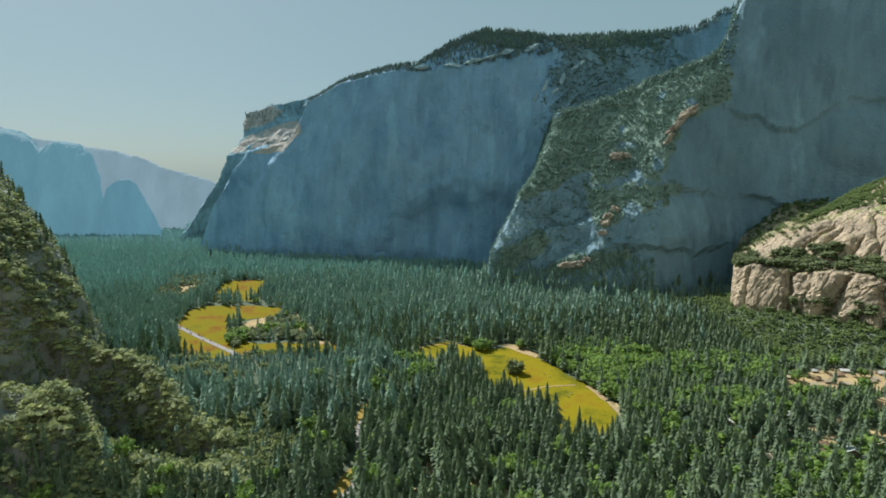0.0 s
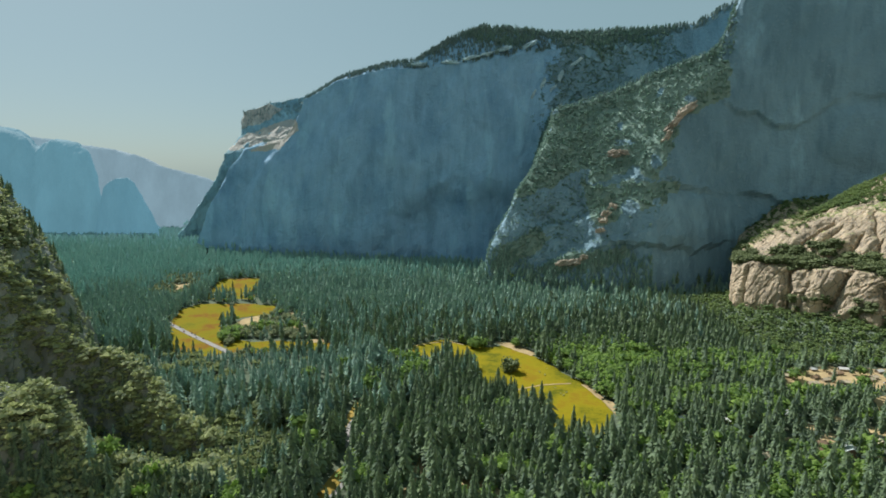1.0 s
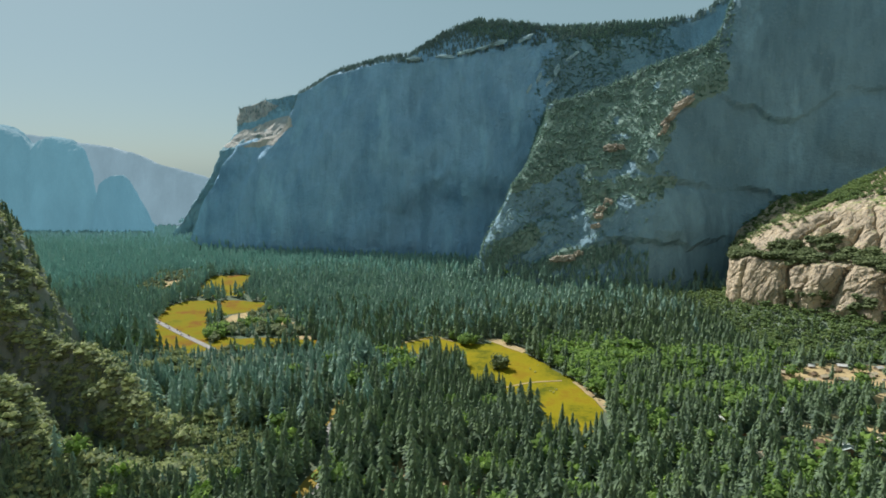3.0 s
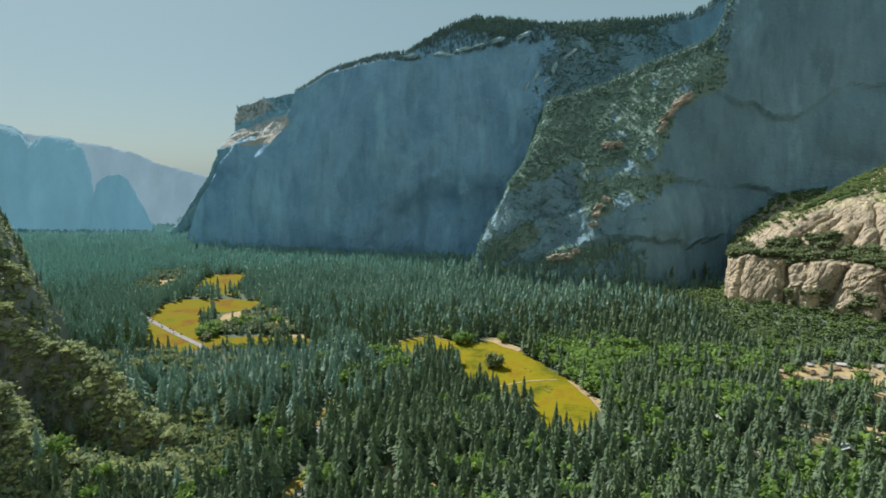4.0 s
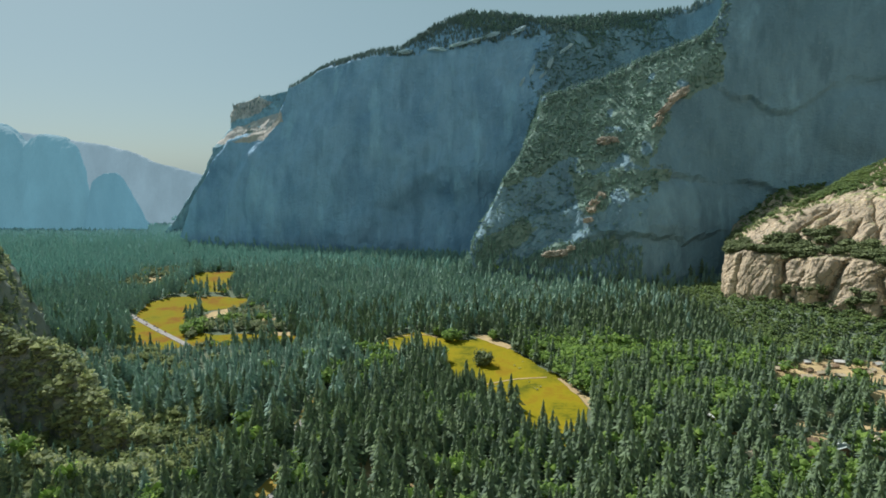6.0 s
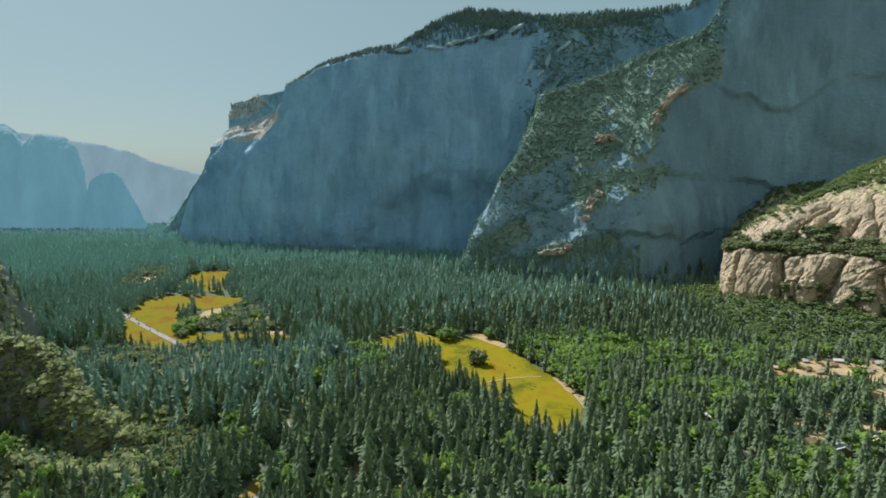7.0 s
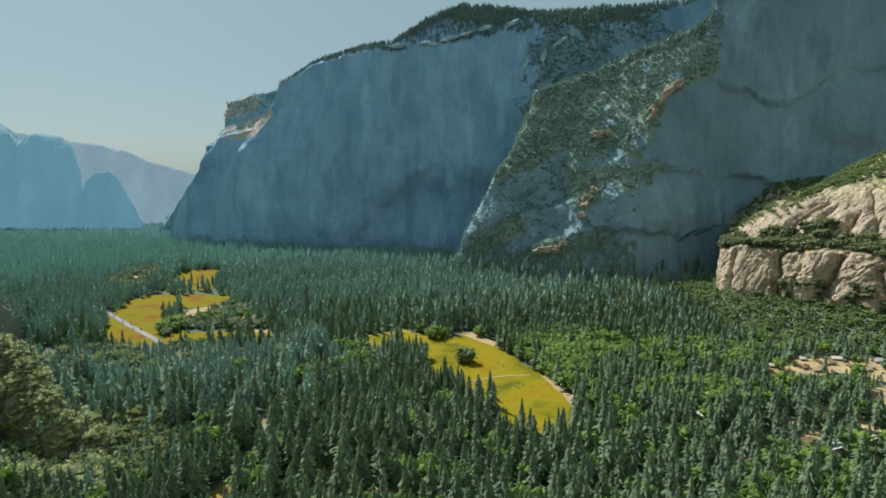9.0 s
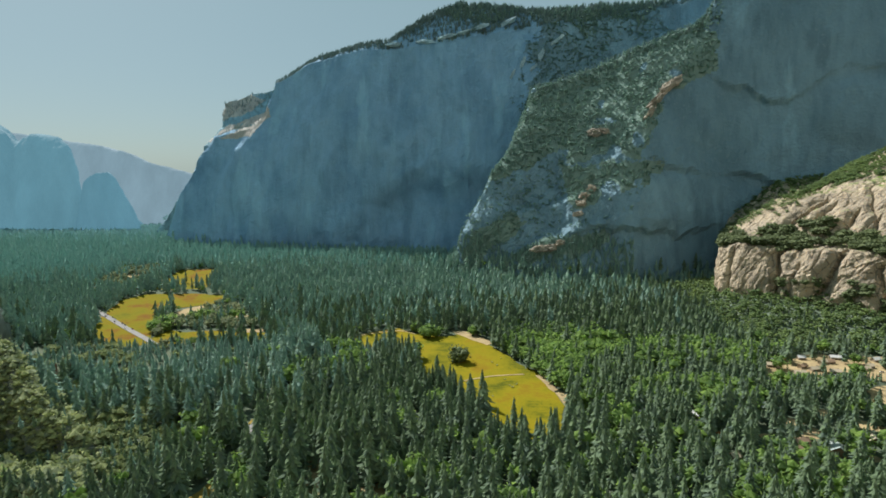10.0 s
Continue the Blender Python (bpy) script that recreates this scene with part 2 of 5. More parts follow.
def inside(pts, poly):
    """Which of the (n, 2) places lie in a polygon."""
    x, y = pts[:, 0], pts[:, 1]
    hit = np.zeros(len(pts), bool)
    for (x0, y0), (x1, y1) in zip(poly, poly[1:] + poly[:1]):
        cross = (y0 > y) != (y1 > y)
        hit ^= cross & (x < (x1 - x0) * (y - y0) / ((y1 - y0) or 1e-9) + x0)
    return hit


def in_belts(p, belts, rag=1.0):
    """Which places of a steep face lie in one of the belts, drawn in x and z, with ragged edges."""
    q = np.stack([p[:, 0] + rag * 11 * fbm(p, 45, 4, 301), p[:, 2] + rag * 11 * fbm(p, 45, 4, 305)], -1)
    return np.any([inside(q, b) for b in belts], axis=0) & (fbm(p, 48, 3, 311) > -0.85)


def massif(name, material, label, category, nu, nv, relief, seed, foot, low, mid, high, rim, crest, back=400, sharp=0.5, block=0.0, terrace=None, crag=None, roofs=(), bulges=(), gullies=(), ribbed=0.9, zones=()):
    """A mountain form through contour lines from its foot to its crest, with weathered relief and a back slope. Returns its grid of places."""
    rows = np.array([foot, low, mid, high, rim, crest], float)
    tail = rows[-1].copy()
    tail[:, 1] += back
    tail[:, 2] = -30
    g = spread(rows, nv, sharp)
    g = spread(g.transpose(1, 0, 2), nu, sharp).transpose(1, 0, 2)
    n = normals(g)
    p = g.reshape(-1, 3)
    big = fbm(p, 220 * relief[1], 3, seed)
    ribs = 0 if block else 1 - np.abs(fbm(p, 75 * relief[1], 4, seed + 20, (1, 1, 0.35)))
    fine = fbm(p, 22 * relief[1], 4, seed + 40, (1, 1, 0.6))
    d = relief[0] * (1.0 * big + ribbed * (ribs - 0.6) + 0.28 * fine)
    if block:
        q = p + 15 * np.stack([fbm(p, 40, 2, 91), fbm(p, 40, 2, 92), fbm(p, 40, 2, 93)], -1)
        for y0, z0, y1, z1, width, deep in gullies:                        # clefts whose far block stands proud
            at = np.clip((z0 - p[:, 2]) / (z0 - z1), 0, 1)
            away = p[:, 1] - (y0 + (y1 - y0) * at) - 5 * fbm(p, 30, 3, seed + 66)
            here = np.clip((z0 + 8 - p[:, 2]) / 10, 0, 1) * np.clip((p[:, 2] - z1 + 8) / 10, 0, 1)
            d = d + deep * here * (np.where(away > 0, 0.75 * np.exp(-away / 26), 0) - np.exp(-(away / width) ** 2))
        for pitch, deep, k in ((31, 0.34, 1), (12, 0.10, 2)):
            turn = (q[:, 0] * 0.5 - q[:, 1] * 0.8 - q[:, 2] * 0.7) / pitch + 0.35 * fbm(p, 45, 3, seed + 60 + k)
            cell = np.floor(turn)
            d = d + block * deep * (np.sin(cell * 12.9898 + k) * 43758.5453 % 1.0 - 0.5 - 0.8 * np.exp(-((turn - cell - 0.5) * pitch / 1.6) ** 2))
        shelf = (q[:, 2] / 17 + 0.5 * fbm(p, 70, 2, seed + 80)) % 1.0
        d = d + block * 0.10 * (shelf - 0.5) + 1.5 * fbm(p, 11, 4, seed + 90, (1, 1, 0.8))
    u, v = np.tile(np.linspace(0, 1, nu), nv), np.repeat(np.linspace(0, 1, nv), nu)
    if terrace:
        high, u0, u1, v0, v1, pitch = terrace
        saw = ((p[:, 2] - 0.30 * p[:, 0] + 45 * fbm(p, 150, 3, seed + 70)) / pitch) % 1.0
        step = np.where(saw < 0.76, saw / 0.76, (1 - saw) / 0.24) - 0.5
        here = np.clip((v1 - v) * 5, 0, 1) * np.clip((v - v0) * 5, 0, 1) * np.clip((u1 - u) * 7, 0, 1) * np.clip((u - u0) * 7, 0, 1)
        d = d + high * step * here * np.clip(0.9 + 1.2 * fbm(p, 90, 2, seed + 75), 0.1, 1.6)
    for line, deep, above, below in roofs:                                 # overhangs with a shaded wall below
        lx, lz = np.array(line, float).T
        edge = p[:, 2] - np.interp(p[:, 0], lx, lz) - 14 * fbm(p, 80, 4, seed + 50) - 5 * fbm(p, 18, 3, seed + 51)
        here = np.clip((lx[-1] - p[:, 0]) / 90, 0, 1) * np.clip((p[:, 0] - lx[0]) / 90, 0, 1) * np.clip(0.75 + 0.9 * fbm(p, 110, 2, seed + 53), 0.1, 1.3)
        lip = np.clip(edge / 5, -1, 1)
        d = d + deep * here * lip * np.where(edge > 0, np.exp(-edge / above), np.exp(edge / below))
    for bx, bz, rx, rz, deep in bulges:                                    # swelling slabs (or hollows)
        r = ((p[:, 0] - bx) / rx) ** 2 + ((p[:, 2] - bz) / rz) ** 2 + 0.25 * fbm(p, 90, 3, seed + 55)
        t = np.clip((1.5 - r) / 1.3, 0, 1)
        d = d + deep * t * t * (3 - 2 * t)
    if crag:                                                               # broken blocks and small ledges
        q = p + 12 * np.stack([fbm(p, 45, 3, seed + 31), fbm(p, 45, 3, seed + 32), fbm(p, 45, 3, seed + 33)], -1)
        cut = np.floor((q[:, 2] - 0.5 * q[:, 0]) / 19 + 1.5 * fbm(p, 60, 3, seed + 34))
        d = d + crag[0] * np.clip((crag[2] - u) * 8, 0.12, 1) * np.clip((u - crag[1]) * 8, 0.12, 1) * np.clip((v - crag[3]) * 8, 0.12, 1) * (crag[4] * (np.sin(cut * 12.9898) * 43758.5453 % 1.0 - 0.5) + 0.9 * fbm(p, 26, 4, seed + 35, (1, 1, 0.7)))
    g = g + n * d.reshape(nv, nu)[..., None]
    tail2 = spread(np.array([tail, tail]).transpose(1, 0, 2), nu, sharp).transpose(1, 0, 2)[:1]
    full = np.concatenate([g, tail2])
    k = np.arange(nv * nu).reshape(nv, nu)
    k = np.concatenate([k, nv * nu + np.arange(nu)[None]])
    f = np.stack([k[:-1, :-1], k[:-1, 1:], k[1:, 1:], k[1:, :-1]], -1).reshape(-1, 4)
    ob = solid(name, full.reshape(-1, 3), f, material, False)
    c, index = full.reshape(-1, 3)[f].mean(1), np.zeros(len(f), np.int32)
    for n, (belts, zone_material, rag) in enumerate(zones):               # belts of another ground, and of rock toned as sunlit
        ob.data.materials.append(zone_material)
        index[in_belts(c, belts, rag)] = n + 1
    ob.data.polygons.foreach_set("material_index", index)
    tagged(ob, label, category, kind="structure")
    return g


BUTTRESS_BELTS = [
    [(653, 570), (650, 436), (582, 396), (525, 374), (465, 328), (436, 275), (366, 255), (305, 252), (223, 222), (165, 195), (205, 289), (270, 385), (320, 435), (420, 470), (530, 520), (620, 580)],
    [(430, 270), (465, 335), (530, 378), (545, 352), (505, 300), (475, 245)],
    [(343, 249), (425, 246), (524, 238), (514, 216), (416, 190), (384, 155), (341, 141), (330, 190)],
    [(107, 22), (136, 97), (193, 124), (250, 113), (190, 70)],
    [(290, 92), (401, 121), (405, 102), (318, 55), (241, 27), (215, 52)]]
RIM_BELTS = [[(50, 640), (110, 700), (332, 700), (640, 690), (620, 636), (478, 592), (425, 582), (339, 622), (260, 640), (177, 610), (97, 633)]]
MAIN = massif("granite_cliff", GRANITE_SHADE, "tall granite cliff in shade, blued for haze, streaked and cracked", "cliff", 300, 190, (13, 1.25), 3,
    foot=[(-960, 2400, -20), (-820, 1890, 33), (-722, 1858, -10), (-683, 1835, -18), (-505, 1790, -58), (-279, 1735, -68), (-75, 1685, -67), (27, 1640, -58), (123, 1600, -50), (250, 1580, -46), (406, 1450, -20), (670, 1450, -20), (905, 1450, -20)],
    low=[(-900, 2400, 80), (-761, 1892, 154), (-666, 1860, 142), (-630, 1838, 145), (-469, 1795, 139), (-268, 1740, 125), (-71, 1690, 112), (35, 1645, 117), (132, 1606, 120), (271, 1590, 153), (407, 1480, 161), (682, 1500, 160), (921, 1500, 160)],
    mid=[(-840, 2400, 200), (-696, 1895, 272), (-593, 1864, 276), (-557, 1842, 277), (-423, 1800, 281), (-248, 1745, 270), (-65, 1696, 280), (45, 1650, 280), (140, 1612, 279), (280, 1600, 310), (431, 1575, 310), (705, 1570, 310), (952, 1570, 310)],
    high=[(-780, 2400, 280), (-642, 1898, 333), (-521, 1868, 356), (-478, 1846, 378), (-368, 1807, 395), (-220, 1752, 449), (-57, 1703, 460), (55, 1657, 455), (151, 1620, 436), (295, 1620, 482), (461, 1610, 511), (698, 1600, 509), (923, 1600, 510)],
    rim=[(-690, 2400, 300), (-576, 1905, 354), (-496, 1872, 369), (-432, 1852, 495), (-316, 1820, 543), (-160, 1764, 571), (-65, 1712, 565), (54, 1668, 573), (163, 1632, 581), (317, 1645, 608), (495, 1632, 603), (693, 1622, 640), (842, 1622, 723)],
    crest=[(-680, 2600, 300), (-540, 1935, 353), (-485, 1900, 366), (-407, 1872, 513), (-288, 1838, 561), (-134, 1782, 590), (-71, 1742, 598), (20, 1722, 648), (120, 1700, 680), (332, 1685, 660), (516, 1655, 645), (699, 1640, 664), (850, 1640, 755)], sharp=1.0, crag=(4.0, 0.52, 0.86, 0.60, 0.8), ribbed=0.14,
    bulges=[(70, 70, 240, 150, -38), (-330, 200, 90, 170, 10), (-190, 60, 110, 70, 12), (-520, 150, 60, 190, 9), (-100, 330, 120, 80, 8)],
    # the last zone paints the cliff's left shoulder in the sunlit tone
    zones=[([[(330, 380), (900, 380), (900, 830), (560, 690), (350, 640), (320, 560), (300, 470)]], GRANITE_BRUSHY, 4.0), ([[(-640, 335), (-510, 385), (-470, 440), (-455, 395), (-520, 335)]], GRANITE_SUNLIT, 0.8)])
SPUR = massif("granite_buttress", GRANITE_BRUSHY, "shaded granite buttress with brush-covered ledges beside the cliff", "cliff", 330, 210, (7, 0.9), 11,
    foot=[(150, 1500, -20), (85, 1265, -14), (183, 1230, -9), (307, 1180, -4), (436, 1170, -14), (651, 1235, -49), (799, 1210, -55), (962, 1150, -63), (1277, 1060, -105)],
    low=[(180, 1550, 120), (143, 1310, 146), (232, 1270, 86), (360, 1240, 147), (460, 1205, 132), (655, 1265, 113), (800, 1235, 129), (967, 1185, 158), (1286, 1100, 144)],
    mid=[(260, 1640, 280), (230, 1380, 284), (340, 1340, 264), (419, 1300, 257), (515, 1295, 339), (667, 1305, 327), (801, 1265, 338), (966, 1210, 358), (1306, 1140, 386)],
    high=[(300, 1640, 400), (286, 1460, 402), (424, 1450, 437), (549, 1400, 492), (643, 1368, 525), (680, 1345, 533), (803, 1295, 547), (965, 1235, 557), (1298, 1165, 626)],
    rim=[(310, 1650, 420), (288, 1475, 421), (428, 1465, 458), (554, 1415, 513), (650, 1380, 553), (700, 1376, 664), (820, 1325, 704), (988, 1260, 745), (1302, 1190, 863)],
    crest=[(320, 1700, 400), (314, 1560, 407), (464, 1560, 444), (597, 1500, 494), (687, 1450, 541), (705, 1410, 686), (825, 1355, 732), (1044, 1290, 790), (1438, 1240, 951)], terrace=(9.0, -1, 0.5, -1, 0.5, 90), sharp=0.7, crag=(2.6, -1, 0.5, -1, 1.0), ribbed=0.35,
    roofs=[([(420, 240), (520, 234), (601, 226), (689, 214), (760, 190), (830, 160)], 9, 60, 45), ([(310, 96), (363, 111), (430, 108), (570, 98), (690, 106)], 8, 60, 90), ([(620, 440), (650, 422), (693, 396), (745, 372), (780, 369), (816, 392), (875, 413), (931, 429), (1100, 450)], 7, 110, 75)],
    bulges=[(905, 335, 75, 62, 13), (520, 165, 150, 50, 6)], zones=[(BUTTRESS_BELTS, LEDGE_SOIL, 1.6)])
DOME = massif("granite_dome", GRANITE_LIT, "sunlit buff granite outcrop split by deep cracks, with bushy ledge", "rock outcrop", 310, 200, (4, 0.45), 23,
    foot=[(640, 1240, -20), (530, 1030, 1), (545, 975, -1), (584, 925, 9), (633, 850, 21), (670, 760, 24), (708, 640, 21)],
    low=[(660, 1260, 70), (547, 1050, 90), (556, 990, 105), (588, 945, 99), (645, 872, 111), (690, 785, 100), (729, 660, 116)],
    mid=[(680, 1290, 130), (579, 1075, 101), (581, 1015, 110), (617, 975, 116), (672, 905, 120), (717, 815, 126), (764, 690, 147)],
    high=[(740, 1320, 170), (611, 1085, 132), (642, 1050, 160), (676, 1015, 176), (721, 950, 194), (768, 860, 205), (810, 730, 229)],
    rim=[(800, 1330, 220), (683, 1110, 173), (713, 1090, 189), (745, 1060, 204), (781, 1000, 225), (817, 900, 247), (874, 780, 272)],
    crest=[(900, 1350, 240), (785, 1150, 205), (810, 1140, 225), (833, 1120, 242), (870, 1080, 275), (919, 1000, 313), (1000, 880, 358)], back=150, block=7.0, crag=(2.0, -1, 2, -1, 0.9),
    gullies=[(948, 104, 930, 25, 6, 12), (881, 108, 894, 35, 8, 14), (836, 95, 818, 40, 5, 9), (1003, 178, 998, 132, 9, 9), (978, 172, 978, 148, 5, 6), (938, 162, 924, 120, 6, 10), (908, 156, 893, 120, 5, 9), (956, 200, 912, 158, 5, 5), (1004, 98, 1000, 30, 4, 5), (915, 80, 918, 30, 3, 4)],
    zones=[([[(735, 206), (781, 232), (817, 255), (874, 280), (1020, 380), (870, 300), (780, 240)]], SLOPE_SOIL, 1.0)])
HILL = massif("wooded_hillside", HILL_SOIL, "steep dark hillside overgrown with brush and small trees", "hillside", 160, 140, (9, 0.42), 31,
    foot=[(-427, 325, -6), (-333, 352, -6), (-314, 363, -6), (-295, 371, -6), (-274, 397, -6), (-251, 416, -6), (-225, 431, -6), (-200, 440, -6), (-152, 433, -8)],
    low=[(-460, 430, 110), (-359, 440, 85), (-338, 448, 81), (-318, 455, 79), (-295, 452, 38), (-270, 456, 16), (-242, 462, 3), (-216, 468, -3), (-164, 470, -6)],
    mid=[(-550, 520, 89), (-430, 525, 59), (-412, 540, 53), (-401, 555, 47), (-365, 550, 3), (-327, 532, -13), (-279, 514, -15), (-244, 499, -14), (-186, 492, -6)],
    high=[(-557, 560, 253), (-446, 565, 182), (-430, 575, 146), (-415, 588, 115), (-380, 590, 85), (-344, 580, 68), (-290, 552, 54), (-247, 520, 34), (-192, 510, -5)],
    rim=[(-788, 830, 415), (-600, 770, 258), (-524, 735, 195), (-463, 695, 139), (-414, 645, 91), (-361, 620, 59), (-300, 580, 41), (-250, 540, 26), (-195, 525, -6)],
    crest=[(-838, 1118, -6), (-650, 971, -6), (-574, 902, -6), (-513, 831, -6), (-464, 755, -6), (-411, 712, -6), (-350, 662, -6), (-300, 615, -6), (-245, 591, -6)], back=20, sharp=0.4)
BLUFF = massif("granite_headland", GRANITE_FAR, "distant haze-tinted granite headland, its sloping shoulder coloured as sunlit", "cliff", 140, 130, (8, 1.2), 43,
    foot=[(-1400, 3300, -20), (-1236, 2610, -45), (-1098, 2640, -80), (-893, 2660, -83), (-496, 2680, -85)],
    low=[(-1280, 3300, 100), (-1131, 2615, 91), (-1009, 2645, 158), (-831, 2665, 157), (-492, 2690, 156)],
    mid=[(-1170, 3300, 260), (-1015, 2620, 257), (-925, 2650, 314), (-773, 2670, 327), (-489, 2700, 367)],
    high=[(-1140, 3300, 340), (-992, 2640, 350), (-900, 2660, 361), (-737, 2690, 388), (-490, 2720, 447)],
    rim=[(-1060, 3300, 420), (-964, 2780, 440), (-852, 2820, 486), (-734, 2850, 532), (-520, 2900, 598)],
    crest=[(-1040, 3500, 500), (-967, 2850, 556), (-853, 2885, 607), (-760, 2905, 623), (-553, 3100, 709)], sharp=0.9, crag=(5.0, -1, 2, -1, 1.0),
    # sunlit tone painted on the sloping shoulder and upper left cliff
    zones=[([[(-1030, 345), (-915, 462), (-660, 545), (-700, 430), (-910, 385)], [(-985, 462), (-965, 575), (-880, 610), (-790, 585), (-830, 530), (-920, 490)]], GRANITE_SUNLIT, 1.0)])
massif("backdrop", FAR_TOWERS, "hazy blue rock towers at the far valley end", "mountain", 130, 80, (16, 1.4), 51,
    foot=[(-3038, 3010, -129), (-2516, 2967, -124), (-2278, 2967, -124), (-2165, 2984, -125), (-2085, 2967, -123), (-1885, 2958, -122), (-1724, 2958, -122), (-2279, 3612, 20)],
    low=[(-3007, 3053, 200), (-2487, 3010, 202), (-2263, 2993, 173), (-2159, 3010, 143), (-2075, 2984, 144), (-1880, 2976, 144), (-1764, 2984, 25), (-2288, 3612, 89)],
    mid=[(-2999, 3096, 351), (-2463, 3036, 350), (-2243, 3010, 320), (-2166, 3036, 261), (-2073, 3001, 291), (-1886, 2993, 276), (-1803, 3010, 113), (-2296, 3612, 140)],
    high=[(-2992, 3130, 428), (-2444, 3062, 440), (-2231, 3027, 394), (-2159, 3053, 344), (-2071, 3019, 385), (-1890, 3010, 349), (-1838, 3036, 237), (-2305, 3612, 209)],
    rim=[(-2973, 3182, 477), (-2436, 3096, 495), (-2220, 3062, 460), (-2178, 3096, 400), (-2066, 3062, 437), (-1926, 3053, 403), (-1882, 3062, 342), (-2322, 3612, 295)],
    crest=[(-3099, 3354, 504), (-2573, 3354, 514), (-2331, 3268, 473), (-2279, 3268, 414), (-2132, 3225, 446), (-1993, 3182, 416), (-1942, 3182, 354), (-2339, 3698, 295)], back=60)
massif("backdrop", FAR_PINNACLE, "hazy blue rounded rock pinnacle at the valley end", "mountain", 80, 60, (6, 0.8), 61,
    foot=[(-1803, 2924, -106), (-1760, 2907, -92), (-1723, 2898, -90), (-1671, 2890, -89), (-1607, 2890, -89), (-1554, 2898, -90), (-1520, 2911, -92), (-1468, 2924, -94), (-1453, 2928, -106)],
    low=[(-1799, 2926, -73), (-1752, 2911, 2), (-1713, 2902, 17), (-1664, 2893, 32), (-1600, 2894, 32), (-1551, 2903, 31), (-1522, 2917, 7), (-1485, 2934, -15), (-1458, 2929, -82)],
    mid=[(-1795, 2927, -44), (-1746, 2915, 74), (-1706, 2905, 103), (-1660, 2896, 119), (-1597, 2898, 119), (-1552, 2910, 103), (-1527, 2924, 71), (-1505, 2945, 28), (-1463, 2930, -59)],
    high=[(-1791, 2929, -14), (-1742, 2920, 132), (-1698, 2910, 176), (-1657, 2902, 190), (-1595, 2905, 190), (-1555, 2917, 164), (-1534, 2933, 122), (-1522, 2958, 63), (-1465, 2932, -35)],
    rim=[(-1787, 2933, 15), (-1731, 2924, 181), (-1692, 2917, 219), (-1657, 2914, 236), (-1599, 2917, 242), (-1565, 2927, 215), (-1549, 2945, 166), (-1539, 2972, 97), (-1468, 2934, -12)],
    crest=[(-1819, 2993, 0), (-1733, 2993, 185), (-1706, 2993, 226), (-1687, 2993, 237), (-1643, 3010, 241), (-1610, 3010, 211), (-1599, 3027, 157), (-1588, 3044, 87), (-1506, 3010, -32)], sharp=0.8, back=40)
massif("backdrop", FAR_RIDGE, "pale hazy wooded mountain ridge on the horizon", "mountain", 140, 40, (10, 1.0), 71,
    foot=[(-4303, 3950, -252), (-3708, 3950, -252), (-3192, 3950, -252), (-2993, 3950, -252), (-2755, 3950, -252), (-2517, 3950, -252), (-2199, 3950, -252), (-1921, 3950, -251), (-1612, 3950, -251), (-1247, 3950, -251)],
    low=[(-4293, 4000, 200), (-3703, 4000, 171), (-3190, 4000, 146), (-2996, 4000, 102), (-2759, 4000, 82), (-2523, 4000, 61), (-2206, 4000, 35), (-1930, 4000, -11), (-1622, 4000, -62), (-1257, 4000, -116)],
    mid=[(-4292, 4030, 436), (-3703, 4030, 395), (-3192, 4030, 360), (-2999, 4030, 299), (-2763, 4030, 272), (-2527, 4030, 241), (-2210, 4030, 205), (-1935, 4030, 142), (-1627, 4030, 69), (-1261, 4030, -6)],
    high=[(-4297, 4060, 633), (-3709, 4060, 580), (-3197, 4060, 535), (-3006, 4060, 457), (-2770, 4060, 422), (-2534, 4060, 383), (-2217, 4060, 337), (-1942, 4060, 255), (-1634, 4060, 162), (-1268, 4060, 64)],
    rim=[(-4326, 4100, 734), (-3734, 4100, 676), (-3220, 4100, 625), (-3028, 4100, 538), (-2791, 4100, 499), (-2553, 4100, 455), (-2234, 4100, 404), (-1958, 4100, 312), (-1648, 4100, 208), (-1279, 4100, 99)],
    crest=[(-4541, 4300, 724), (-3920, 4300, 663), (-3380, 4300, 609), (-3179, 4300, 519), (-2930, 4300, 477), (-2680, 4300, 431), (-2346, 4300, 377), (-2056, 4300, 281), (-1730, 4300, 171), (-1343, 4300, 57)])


# unseen wall added behind the flight to bounce sunlight onto shaded faces
massif("valley_wall", GRANITE_TAN, "unseen pale granite wall added behind to bounce sunlight forward", "cliff", 80, 50, (14, 1.4), 97,
    foot=[(-1615, 180, -20), (-1105, -320, -20), (-425, -520, -20), (255, -520, -20), (935, -320, -20), (1615, 230, -20)],
    low=[(-1624, 160, 200), (-1122, -360, 200), (-434, -570, 220), (264, -570, 220), (952, -360, 200), (1640, 220, 200)],
    mid=[(-1632, 140, 420), (-1139, -390, 420), (-442, -600, 460), (272, -600, 460), (969, -390, 420), (1666, 210, 420)],
    high=[(-1640, 120, 640), (-1156, -420, 640), (-450, -630, 700), (280, -630, 700), (986, -420, 640), (1692, 200, 640)],
    rim=[(-1649, 100, 800), (-1173, -450, 820), (-459, -660, 900), (289, -660, 900), (1003, -450, 820), (1717, 190, 800)],
    crest=[(-1692, 60, 830), (-1207, -520, 860), (-476, -760, 960), (306, -760, 960), (1037, -520, 860), (1768, 160, 830)], back=-300, ribbed=0.4)


def lerp_rows(a, b, n):
    a, b = np.array(a, float), np.array(b, float)
    return [a + (b - a) * i / (n - 1) for i in range(n)]


